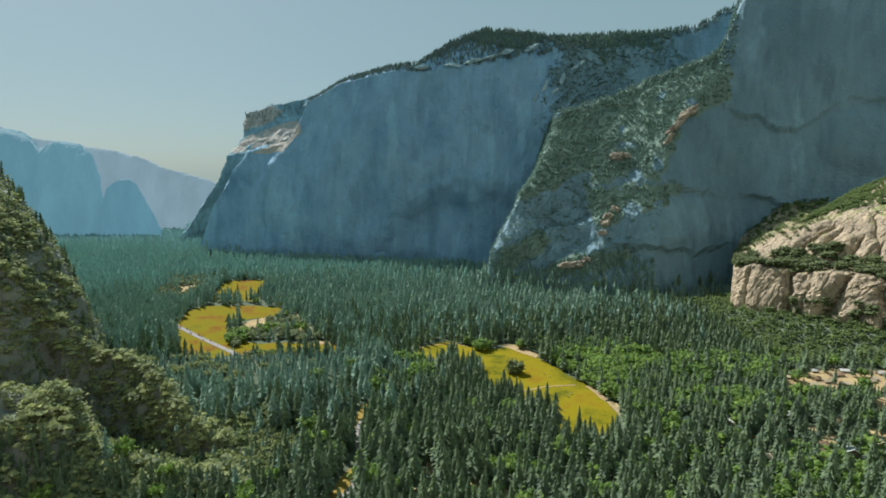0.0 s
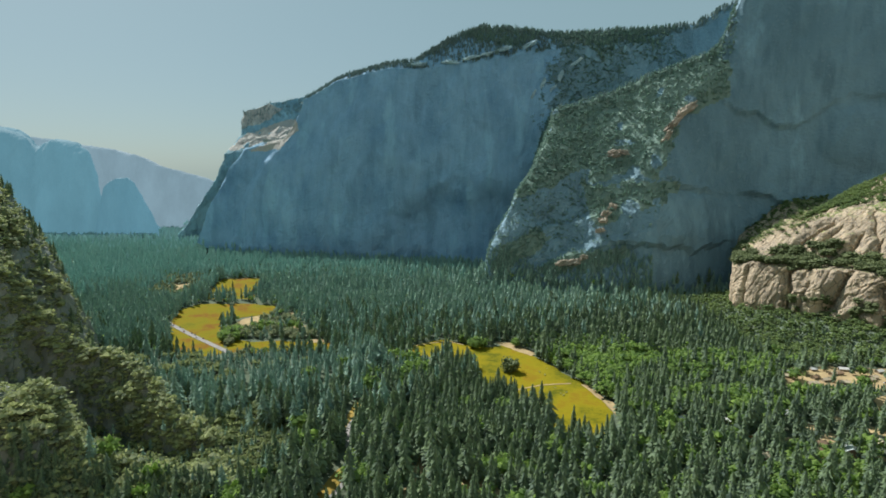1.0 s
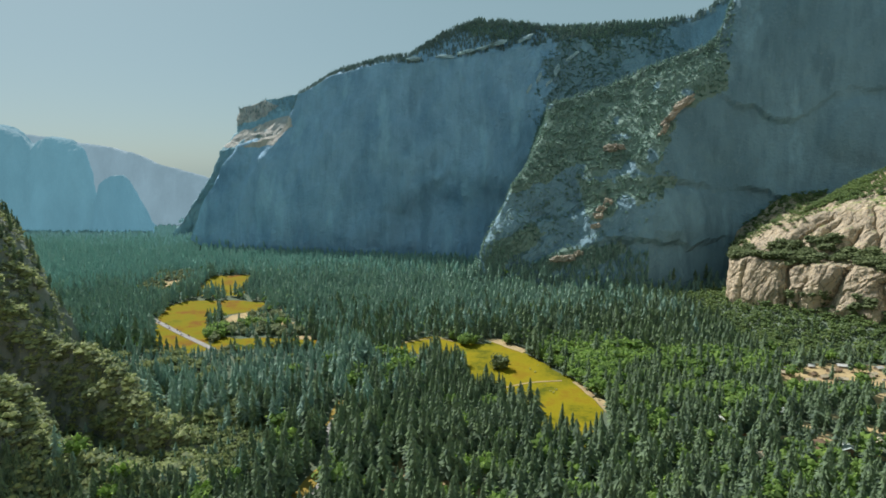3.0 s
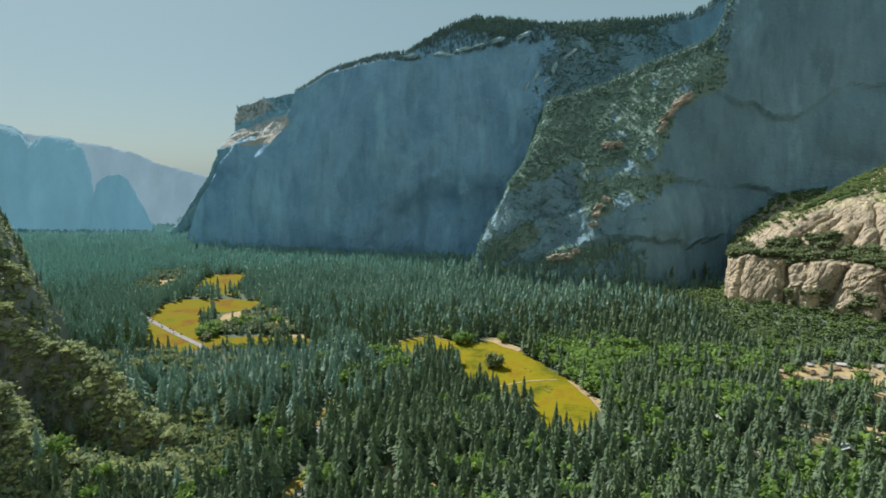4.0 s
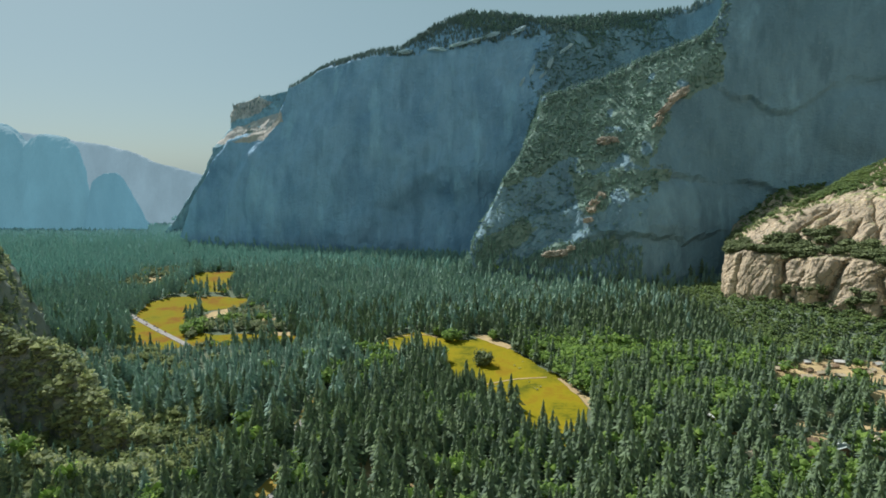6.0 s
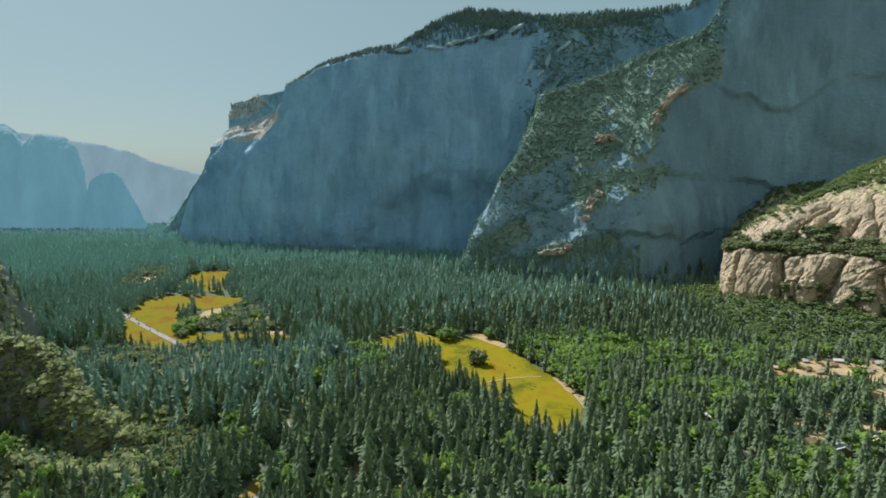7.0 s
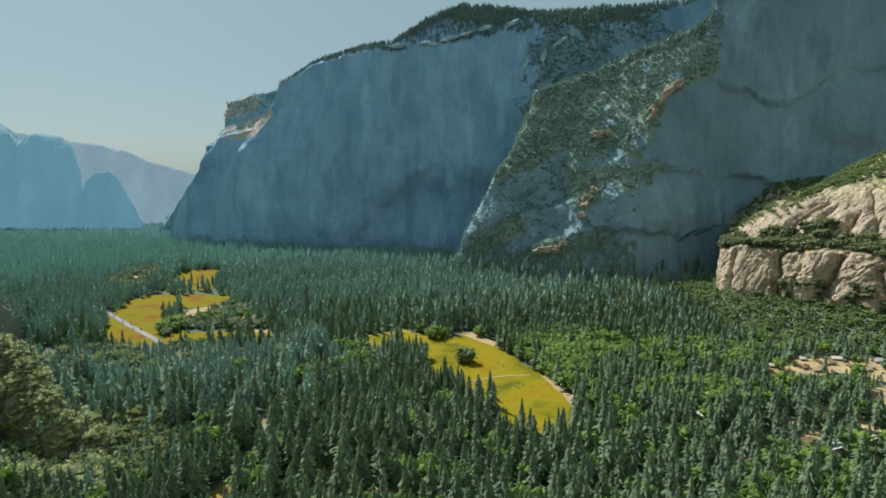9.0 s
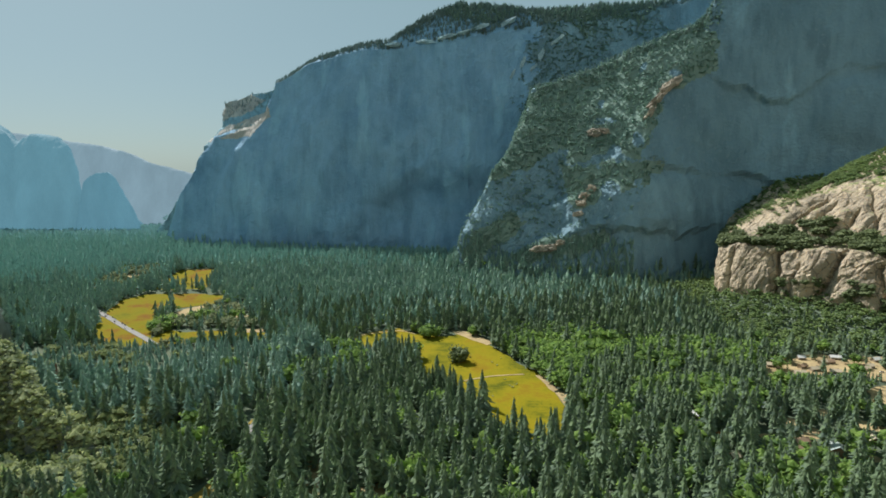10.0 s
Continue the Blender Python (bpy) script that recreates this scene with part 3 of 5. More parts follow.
TALUS = massif("brushy_slope", SLOPE_SOIL, "gentle slope of green chaparral below the outcrop", "slope", 90, 60, (2.5, 0.4), 83, *lerp_rows(
    [(420, 1120, -3), (455, 980, -3), (505, 870, -3), (585, 775, -3), (690, 650, -3), (820, 500, -3)],
    [(640, 1140, 25), (610, 1010, 42), (640, 950, 50), (690, 880, 58), (740, 790, 62), (860, 660, 70)], 6), back=60)

# valley floor, one sheet to the horizon
xs = np.linspace(-6000, 6000, 121)
ys = np.linspace(-6000, 6000, 121)
gx, gy = np.meshgrid(xs, ys)
k = np.arange(121 * 121).reshape(121, 121)
gf = np.stack([k[:-1, :-1], k[:-1, 1:], k[1:, 1:], k[1:, :-1]], -1).reshape(-1, 4)


def fall(y):
    """Height of the valley floor, which drops gently towards its far end."""
    return -np.clip(0.062 * (np.asarray(y, float) - 1900), 0, 130)


ground = solid("ground", np.stack([gx, gy, fall(gy)], -1).reshape(-1, 3), gf, SOIL)
tagged(ground, "brown forest floor of the flat valley", "ground", kind="structure")


def patch(name, poly, material, label, category, z=0.35, rag=5.0, kind="structure"):
    """A slightly raised sheet of ground with an uneven outline."""
    pts = []
    for (x0, y0), (x1, y1) in zip(poly, poly[1:] + poly[:1]):
        n = max(2, int(math.hypot(x1 - x0, y1 - y0) / 6))
        for i in range(n):
            f = i / n
            pts.append((x0 + (x1 - x0) * f, y0 + (y1 - y0) * f, 0))
    p = np.array(pts)
    p[:, 0] += rag * fbm(p, 25, 3, 5)
    p[:, 1] += rag * fbm(p, 25, 3, 9)
    bm = bmesh.new()
    top = [bm.verts.new((x, y, z)) for x, y, _ in p]
    low = [bm.verts.new((x, y, -0.3)) for x, y, _ in p]
    bm.faces.new(top)
    for i in range(len(top)):
        j = (i + 1) % len(top)
        bm.faces.new((low[i], low[j], top[j], top[i]))
    bmesh.ops.triangulate(bm, faces=bm.faces)
    bmesh.ops.recalc_face_normals(bm, faces=bm.faces)
    me = bpy.data.meshes.new(name)
    bm.to_mesh(me)
    bm.free()
    me.materials.append(material)
    return tagged(new(name, me), label, category, kind=kind)


def strip(name, line, width, material, label, category, z=0.6):
    """A road or path of constant width along a line."""
    pts = spread(np.array(line, float)[:, None, :], 12 * len(line), 0.2)[:, 0]
    d = np.gradient(pts, axis=0)
    d /= np.linalg.norm(d, axis=1, keepdims=True)
    side = np.stack([-d[:, 1], d[:, 0]], -1) * width / 2
    n = len(pts)
    l, r = pts + side, pts - side
    v = np.concatenate([np.c_[l, np.full(n, z)], np.c_[r, np.full(n, z)], np.c_[l, np.full(n, -0.3)], np.c_[r, np.full(n, -0.3)]])
    i = np.arange(n - 1)
    f = np.concatenate([np.stack([i + n, i + n + 1, i + 1, i], -1), np.stack([i, i + 1, i + 1 + 2 * n, i + 2 * n], -1), np.stack([i + 3 * n, i + 3 * n + 1, i + 1 + n, i + n], -1)])
    return tagged(solid(name, v, f, material), label, category, kind="structure"), pts


NEAR_MEADOW = [(-48, 838), (-20, 862), (14, 880), (45, 850), (75, 842), (105, 855), (137, 803), (150, 765), (172, 715), (194, 640), (196, 600),
               (178, 545), (150, 520), (120, 545), (105, 600), (92, 640), (64, 655), (52, 692), (50, 748), (10, 785), (-30, 800)]
LEFT_MEADOW = [(-470, 975), (-440, 910), (-392, 815), (-325, 790), (-312, 815), (-330, 855), (-348, 895), (-372, 960), (-392, 1005), (-330, 1030), (-312, 1060), (-322, 1105), (-372, 1130), (-480, 1125), (-500, 1085), (-478, 1010)]
TOP_MEADOW = [(-486, 1168), (-392, 1170), (-415, 1290), (-425, 1375), (-465, 1410), (-540, 1400), (-525, 1290)]
SIDE_MEADOW = [(-322, 825), (-290, 812), (-225, 822), (-165, 820), (-160, 860), (-220, 872), (-285, 868), (-318, 880)]
patch("meadow", NEAR_MEADOW, GRASS, "golden-green dry grass meadow among dark conifers", "meadow")
patch("meadow", LEFT_MEADOW, GRASS_DRY, "golden dry grass meadow crossed by a road", "meadow")
patch("meadow", TOP_MEADOW, GRASS_DRY, "far golden meadow fringed with conifers", "meadow")
patch("meadow", SIDE_MEADOW, GRASS_DRY, "small strip of dry grass between trees", "meadow", rag=4)
ROAD_LINE = [(-560, 1060), (-500, 1000), (-457, 960), (-395, 898), (-332, 838), (-300, 806)]
_, road_pts = strip("road", ROAD_LINE, 8.5, ROAD, "straight pale road across the golden meadow", "road", 0.8)
NEAR_ROAD = [(-100, 380), (-86, 430), (-76, 462), (-80, 510), (-90, 560), (-84, 600), (-76, 650)]
_, near_pts = strip("road", NEAR_ROAD, 5.0, ROAD, "narrow road curving through the trees", "road", 0.8)
BEACHES = [[(88, 866), (112, 862), (146, 806), (134, 796), (112, 828)], [(178, 684), (185, 687), (203, 630), (205, 588), (197, 590), (194, 632)],
           [(-365, 930), (-335, 925), (-318, 985), (-330, 1030), (-350, 1010)], [(-280, 1060), (-268, 1060), (-262, 1000), (-274, 990)], [(-252, 965), (-228, 960), (-232, 925), (-254, 930)],
           [(-205, 880), (-178, 882), (-176, 862), (-200, 860)], [(-630, 1330), (-596, 1345), (-575, 1300), (-590, 1262), (-612, 1280)], [(-590, 1430), (-566, 1440), (-560, 1405), (-582, 1398)]]
for b in BEACHES:
    patch("sandbank", b, SAND, "pale sand bank beside the meadow", "sand", 0.7, 2.5)
TRAILS = [[(96, 668), (130, 684), (168, 690)], [(-40, 842), (-15, 858), (16, 868), (40, 850)]]
for b in TRAILS:
    strip("footpath", b, 2.6, SAND, "narrow pale footpath across the grass", "path", 0.7)
VILLAGE = [(432, 690), (470, 742), (530, 752), (600, 745), (680, 740), (690, 700), (600, 672), (540, 668), (500, 690), (470, 660), (440, 662)]
SAND_SPOT = [(488, 608), (505, 640), (545, 650), (580, 640), (570, 605), (520, 596)]
CAMP = [(350, 495), (360, 520), (368, 536), (380, 532), (373, 508), (362, 488)]
patch("bare_ground", VILLAGE, SAND, "pale bare ground around the village buildings", "clearing", 0.5)
patch("bare_ground", SAND_SPOT, SAND, "pale sandy clearing among conifers", "clearing", 0.5)
patch("bare_ground", CAMP, SAND, "sandy yard between cabins", "clearing", 0.5)
GLADES = [[(-97, 440), (-89, 478), (-80, 492), (-73, 470), (-82, 434)], [(-150, 535), (-132, 540), (-128, 500), (-145, 495)], [(-34, 512), (-4, 524), (10, 468), (-6, 425), (-28, 440)],
          [(-96, 632), (-80, 630), (-82, 565), (-95, 568)], [(14, 458), (46, 478), (64, 430), (30, 405)], [(-60, 450), (-42, 470), (-30, 430), (-50, 405)]]
for i, b in enumerate(GLADES):
    patch("glade", b, STRAW if i in (0, 3) else SAND, "small sunlit glade of dry ground under the trees", "clearing", 0.4, 3)

YARDS = [(386, 539, 9), (346, 487, 8), (446, 560, 11), (388, 568, 8), (189, 446, 6), (411, 503, 7), (174, 759, 7), (400, 548, 6), (330, 470, 6), (279, 446, 5), (372, 480, 6), (430, 585, 8), (455, 545, 7), (350, 540, 5)]
YARD_SHAPES = [[(x + q * 1.3, y - q * 0.6), (x + q * 0.4, y + q), (x - q, y + q * 0.7), (x - q * 1.2, y - q * 0.4), (x - q * 0.1, y - q)] for x, y, q in YARDS]
for b in YARD_SHAPES:
    patch("bare_ground", b, SAND, "small patch of sandy ground between the cabins and trees", "clearing", 0.5, 2)

# ---- trees ----


def conifer_shape(tiers, points, r, seed, core=5):
    """Crown of a conifer one metre high: drooping boughs in ragged whorls round a thin core. Verts, triangles."""
    g = np.random.default_rng(seed)
    v, f = [], []
    lo = 0.12
    for j in range(core):
        ang = 6.2832 * j / core
        v.append((r * 0.34 * math.cos(ang), r * 0.34 * math.sin(ang), lo))
    v.append((0, 0, 1.0))
    f += [(j, (j + 1) % core, core) for j in range(core)]
    lean = g.normal(0, 0.012, 2)
    for k in range(tiers):
        h = lo + (0.97 - lo) * (k + g.uniform(-0.2, 0.3)) / tiers
        reach = r * max(0.06, 1 - (h - lo) / (1.0 - lo)) ** 0.8 * (0.65 + 0.35 * min(1, (h - lo) * 5)) * g.uniform(0.85, 1.12)
        n = points if k < tiers * 0.7 else max(3, points - 2)
        turn = g.uniform(0, 6.28)
        rise = (0.97 - lo) / tiers * g.uniform(1.3, 1.8)
        x, y = lean * h + g.normal(0, 0.08, 2) * reach
        for j in range(n):                           # every bough a drooping kite with a fold along its rib
            ang = turn + 6.2832 * (j + g.normal(0, 0.16)) / n
            q, half = reach * g.uniform(0.72, 1.25), g.uniform(0.8, 1.3) * 3.1416 / n
            mid, drop = q * g.uniform(0.45, 0.62), g.uniform(0.0, 0.04)
            b = len(v)
            v.append((x, y, min(1.0, h + rise * g.uniform(0.8, 1.1))))
            v.append((x + math.cos(ang - half) * mid, y + math.sin(ang - half) * mid, h + g.uniform(0.0, 0.035)))
            v.append((x + math.cos(ang) * q, y + math.sin(ang) * q, h - drop))
            v.append((x + math.cos(ang + half) * mid, y + math.sin(ang + half) * mid, h + g.uniform(0.0, 0.035)))
            f += [(b, b + 1, b + 2), (b, b + 2, b + 3)]
    return np.array(v), np.array(f)


def ball(g, c, r, squash=0.8, fine=True):
    """A lumpy clump of leaves, with 20 faces or, for small plants, 8."""
    if fine:
        t = (1 + 5 ** 0.5) / 2
        v = np.array([(-1, t, 0), (1, t, 0), (-1, -t, 0), (1, -t, 0), (0, -1, t), (0, 1, t), (0, -1, -t), (0, 1, -t), (t, 0, -1), (t, 0, 1), (-t, 0, -1), (-t, 0, 1)]) / 1.9
        f = np.array([(0, 11, 5), (0, 5, 1), (0, 1, 7), (0, 7, 10), (0, 10, 11), (1, 5, 9), (5, 11, 4), (11, 10, 2), (10, 7, 6), (7, 1, 8),
                      (3, 9, 4), (3, 4, 2), (3, 2, 6), (3, 6, 8), (3, 8, 9), (4, 9, 5), (2, 4, 11), (6, 2, 10), (8, 6, 7), (9, 8, 1)])
    else:
        v = np.array([(1.0, 0, 0), (-1, 0, 0), (0, 1, 0), (0, -1, 0), (0, 0, 1), (0, 0, -1)])
        f = np.array([(0, 2, 4), (2, 1, 4), (1, 3, 4), (3, 0, 4), (2, 0, 5), (1, 2, 5), (3, 1, 5), (0, 3, 5)])
        a = g.uniform(0, 1.57)
        v = v @ np.array([(math.cos(a), math.sin(a), 0), (-math.sin(a), math.cos(a), 0), (0, 0, 1)])
    v = v * g.uniform(0.7, 1.25, (len(v), 1)) * (r, r, r * squash)
    return v + c, f


def leafy_shape(clumps, loose, seed, flat=0.62, spread_r=0.42, fine=True):
    """A broad crown one metre high: leaf clumps of many sizes with gaps, and loose sprays at the rim."""
    g = np.random.default_rng(seed)
    vs, fs, n = [], [], 0
    for _ in range(clumps):
        d = g.normal(0, 1, 3)
        d /= np.linalg.norm(d)
        c = d * (spread_r, spread_r, flat * 0.5) * g.uniform(0.35, 1.0) + (0, 0, 0.6)
        v, f = ball(g, c, g.uniform(0.09, 0.2) * (1 if fine else 1.2), fine=fine)
        vs.append(v)
        fs.append(f + n)
        n += len(v)
    for _ in range(loose):
        d = g.normal(0, 1, 3)
        d /= np.linalg.norm(d)
        c = d * (spread_r * 1.25, spread_r * 1.25, flat * 0.62) * g.uniform(0.8, 1.1) + (0, 0, 0.62)
        v = c + g.normal(0, 0.055, (3, 3))
        vs.append(v)
        fs.append(np.array([[n, n + 1, n + 2]]))
        n += 3
    return np.concatenate(vs), np.concatenate(fs)


def grow(name, shapes, places, heights, widths, material, label, category, kind="stuff", tilt=0.03):
    """Many plants joined into one object: one of the shapes at every place, turned and sized."""
    vs, fs, n = [], [], 0
    which = rng.integers(0, len(shapes), len(places))
    for s, (v, f) in enumerate(shapes):
        sel = np.where(which == s)[0]
        if not len(sel):
            continue
        a = rng.uniform(0, 6.28, len(sel))
        c, q = np.cos(a)[:, None], np.sin(a)[:, None]
        h, w = heights[sel][:, None], widths[sel][:, None]
        x = (v[None, :, 0] * c - v[None, :, 1] * q) * w
        y = (v[None, :, 0] * q + v[None, :, 1] * c) * w
        z = v[None, :, 2] * h
        x = x + z * rng.normal(0, tilt, (len(sel), 1))
        y = y + z * rng.normal(0, tilt, (len(sel), 1))
        p = np.stack([x, y, z], -1) + places[sel][:, None, :]
        vs.append(p.reshape(-1, 3))
        fs.append((f[None] + (np.arange(len(sel)) * len(v))[:, None, None] + n).reshape(-1, 3))
        n += len(sel) * len(v)
    return tagged(solid(name, np.concatenate(vs), np.concatenate(fs), material), label, category, kind=kind)


def jitter(x0, x1, y0, y1, step):
    gx, gy = np.meshgrid(np.arange(x0, x1, step), np.arange(y0, y1, step))
    p = np.stack([gx.ravel(), gy.ravel()], -1) + rng.uniform(-0.48, 0.48, (gx.size, 2)) * step
    return p


def far_from(p, line, d):
    best = np.full(len(p), 1e9)
    for q in line:
        best = np.minimum(best, (p[:, 0] - q[0]) ** 2 + (p[:, 1] - q[1]) ** 2)
    return best > d * d


def on_grid(g, n, u0, u1, v0, v1, flat=-1.0, clump=0.0, size=60, seed=1, belts=(), rag=0.8):
    """n random places on a form's grid, within fractions of its width and height, on ground no steeper than flat."""
    nv, nu = g.shape[:2]
    nn = normals(g)
    area = np.linalg.norm(np.cross(g[1:, :-1] - g[:-1, :-1], g[:-1, 1:] - g[:-1, :-1]), axis=2)
    vv, uu = np.meshgrid(np.linspace(0, 1, nv - 1), np.linspace(0, 1, nu - 1), indexing="ij")
    ok = (uu >= u0) & (uu <= u1) & (vv >= v0) & (vv <= v1) & (nn[:-1, :-1, 2] > flat) & (g[:-1, :-1, 2] > -1)
    if clump:
        ok &= fbm(g[:-1, :-1].reshape(-1, 3), size, 3, seed).reshape(nv - 1, nu - 1) > clump
    if belts:
        ok &= in_belts(g[:-1, :-1].reshape(-1, 3), belts, rag).reshape(nv - 1, nu - 1)
    w = (area * ok).ravel()
    pick = rng.choice(len(w), n, p=w / w.sum())
    i, j = pick // (nu - 1), pick % (nu - 1)
    a, b = rng.uniform(0, 1, (n, 1)), rng.uniform(0, 1, (n, 1))
    return g[i, j] * (1 - a) * (1 - b) + g[i + 1, j] * a * (1 - b) + g[i, j + 1] * (1 - a) * b + g[i + 1, j + 1] * a * b


def floor_height(g, p):
    """Rough height of a form over the plan places p (0 where it does not reach)."""
    cell = 12.0
    q = g.reshape(-1, 3)
    keys = {}
    for kx, ky, z in zip(np.floor(q[:, 0] / cell).astype(int), np.floor(q[:, 1] / cell).astype(int), q[:, 2]):
        if z > keys.get((kx, ky), -99):
            keys[(kx, ky)] = z
    return np.array([keys.get((kx, ky), 0.0) for kx, ky in zip(np.floor(p[:, 0] / cell).astype(int), np.floor(p[:, 1] / cell).astype(int))])


TALL = [conifer_shape(27, 10, 0.185, s) for s in range(5)]
MIDDLE = [conifer_shape(13, 6, 0.185, 20 + s) for s in range(5)]
SMALL = [conifer_shape(6, 4, 0.205, 40 + s) for s in range(5)]
TINY = [conifer_shape(3, 4, 0.21, 120 + s, 3) for s in range(4)]
OAK = [leafy_shape(26, 70, 60 + s, 0.7, 0.44, False) for s in range(4)]
BIG_BUSH = [leafy_shape(12, 20, 100 + s, 0.75, 0.4, False) for s in range(5)]
BUSH = [leafy_shape(6, 8, 80 + s, 0.7, 0.4, False) for s in range(5)]
TUFT = [leafy_shape(3, 3, 200 + s, 0.7, 0.34, False) for s in range(6)]
SPRIG = [leafy_shape(4, 5, 180 + s, 0.7, 0.34, False) for s in range(6)]

# free ground: no trees on meadows, roads, sand or buildings
OPEN = [NEAR_MEADOW, LEFT_MEADOW, TOP_MEADOW, SIDE_MEADOW, VILLAGE, SAND_SPOT, CAMP] + GLADES + BEACHES + YARD_SHAPES


HOUSE_SPOTS = [(381, 595), (392, 512), (365, 513), (-80, 678), (262, 584), (309, 578), (306, 502), (432, 530), (317, 545)]
RIVERSIDE = [(-345, 785), (-240, 800), (-175, 850), (-215, 950), (-290, 1040), (-385, 1150), (-365, 1060), (-345, 1000)]        # low cottonwoods
FAR_BANK = [(-600, 1150), (-530, 1165), (-535, 1290), (-560, 1420), (-690, 1440), (-660, 1300)]
LOW_WOOD = HOUSE_SPOTS + [(x, y) for x, y, _ in YARDS] + [(440 + 11 * i, 688) for i in range(20)] + [(500 + 12 * i, 618) for i in range(6)] + [(-342, 960), (-334, 985), (-272, 1030), (-240, 945), (-190, 872), (-300, 845), (-230, 850), (-260, 850), (125, 830), (192, 620), (-79, 459), (-83, 447), (-88, 425)]


def low_wood(p):
    """Greatest height of trees around yards and banks, where the wood is young and open."""
    top = np.full(len(p), 99.0)
    for x, y in LOW_WOOD:
        d = math.hypot(x, y)
        along = d - (p[:, 0] * x + p[:, 1] * y) / d
        across = np.abs(p[:, 0] * y - p[:, 1] * x) / d
        s = (across < 4) & (along > -3) & (along < 80)
        top = np.where(s, np.minimum(top, 1.5 + 265 * along / d), top)
    return top


def wooded(p):
    keep = (low_wood(p) > 4) & far_from(p, road_pts, 7) & far_from(p, near_pts, 4.0)
    for poly in OPEN:
        keep &= ~inside(p, poly) | ((rng.uniform(0, 1, len(p)) < 0.16) & (poly is VILLAGE)) | ((rng.uniform(0, 1, len(p)) < 0.72) & (len(poly) < 6) & (poly is not GLADES[0]) & (p[:, 1] < 560))
    return keep


GROVE = [(150, 700), (200, 800), (330, 860), (470, 800), (480, 700), (400, 600), (300, 560), (230, 560)]       # where broadleaf trees prevail
near = jitter(-420, 760, 372, 800, 9.6)
near = near[wooded(near)]
near = near[np.abs(near[:, 0] - 30) < 120 + 0.9 * near[:, 1]]
far = jitter(-1500, 900, 800, 1560, 9.6)
far = far[wooded(far)]
far = far[~(inside(far, RIVERSIDE) | inside(far, FAR_BANK)) | (rng.uniform(0, 1, len(far)) < 0.5)]
far = far[~((np.abs(far[:, 0] + 440) < 80) & (np.abs(far[:, 1] - 1150) < 40)) | (rng.uniform(0, 1, len(far)) < 0.6)]
far = far[~((np.abs(far[:, 0] + 355) < 48) & (np.abs(far[:, 1] - 1050) < 55))]
far = far[(far[:, 0] > -0.86 * far[:, 1] - 40) & (far[:, 0] < 0.9 * far[:, 1])]
remote = jitter(-3200, 60, 1560, 3900, 13.5)
remote = remote[(remote[:, 1] < 2300) | (rng.uniform(0, 1, len(remote)) < 0.38)]
remote = remote[(remote[:, 0] > -0.86 * remote[:, 1] - 40)]


def clear_of(p, *forms, limit=30):
    """Drops the places that a steep form covers, and lifts the others to it."""
    z = np.zeros(len(p))
    for g in forms:
        z = np.maximum(z, floor_height(g, p))
    keep = (z < limit) | ((z < 30) & (rng.uniform(0, 1, len(p)) < 0.3))
    return np.c_[p, np.where(z > 0.5, z, fall(p[:, 1])) - 0.3][keep]


CHAPARRAL = [(455, 770), (500, 1000), (640, 1010), (900, 800), (900, 640), (720, 750), (560, 765)]        # brush below the outcrop
near = near[(floor_height(TALUS, near) < 5) & (~inside(near, CHAPARRAL) | (rng.uniform(0, 1, len(near)) < 0.10))]
far = far[(floor_height(TALUS, far) < 5) & (~inside(far, CHAPARRAL) | (rng.uniform(0, 1, len(far)) < 0.10))]
near = clear_of(near, HILL, DOME, limit=7)
far = clear_of(far, HILL, DOME, SPUR, MAIN)
remote = clear_of(remote, MAIN, BLUFF)


BANK_TREES = [(128, 835), (150, 890), (300, 865), (300, 740), (225, 690), (192, 735), (160, 790)]         # bright trees along the meadow


def broadleaf_share(p):
    s = np.where(p[:, 0] < -90, np.where((p[:, 0] < -190) & (p[:, 1] > 540), 0.18, 0.04), 0.09) + 0.12 * (p[:, 0] > -90) * (fbm(np.c_[p[:, :2], p[:, 0] * 0], 70, 3, 5) > 0.35)
    s = np.where(inside(p[:, :2], BANK_TREES), 0.85, s)
    return np.where(inside(p[:, :2], GROVE) & ~inside(p[:, :2], BANK_TREES), 0.14 + 0.5 * (fbm(np.c_[p[:, :2], p[:, 0] * 0], 40, 2, 19) > 0.08), s)


def heights_of(p, lo, hi):
    return lo + (hi - lo) * np.clip(rng.beta(1.5, 1.5, len(p)) + 0.18 * fbm(np.c_[p[:, :2], p[:, 0] * 0], 60, 3, 77), 0.05, 1.1)


near_b = rng.uniform(0, 1, len(near)) < broadleaf_share(near)
far_b = rng.uniform(0, 1, len(far)) < broadleaf_share(far) * 0.7
near_oaks, near_firs = near[near_b], near[~near_b]
far_oaks, far_firs = far[far_b], far[~far_b]


def conifer(shape, height):
    """One conifer with its trunk and crown."""
    tree = new("conifer")
    tagged(tree, "tall dark green conifer standing in the valley forest", "tree", "conifers of the near forest")
    v, f = shape
    solid("crown", v * (height, height, height), f, NEEDLES, False, tree)
    bm = bmesh.new()
    bmesh.ops.create_cone(bm, cap_ends=True, segments=7, radius1=height * 0.014, radius2=height * 0.004, depth=height * 0.8, matrix=Matrix.Translation((0, 0, height * 0.4)))
    part("trunk", bm, BARK, tree)
    return tree


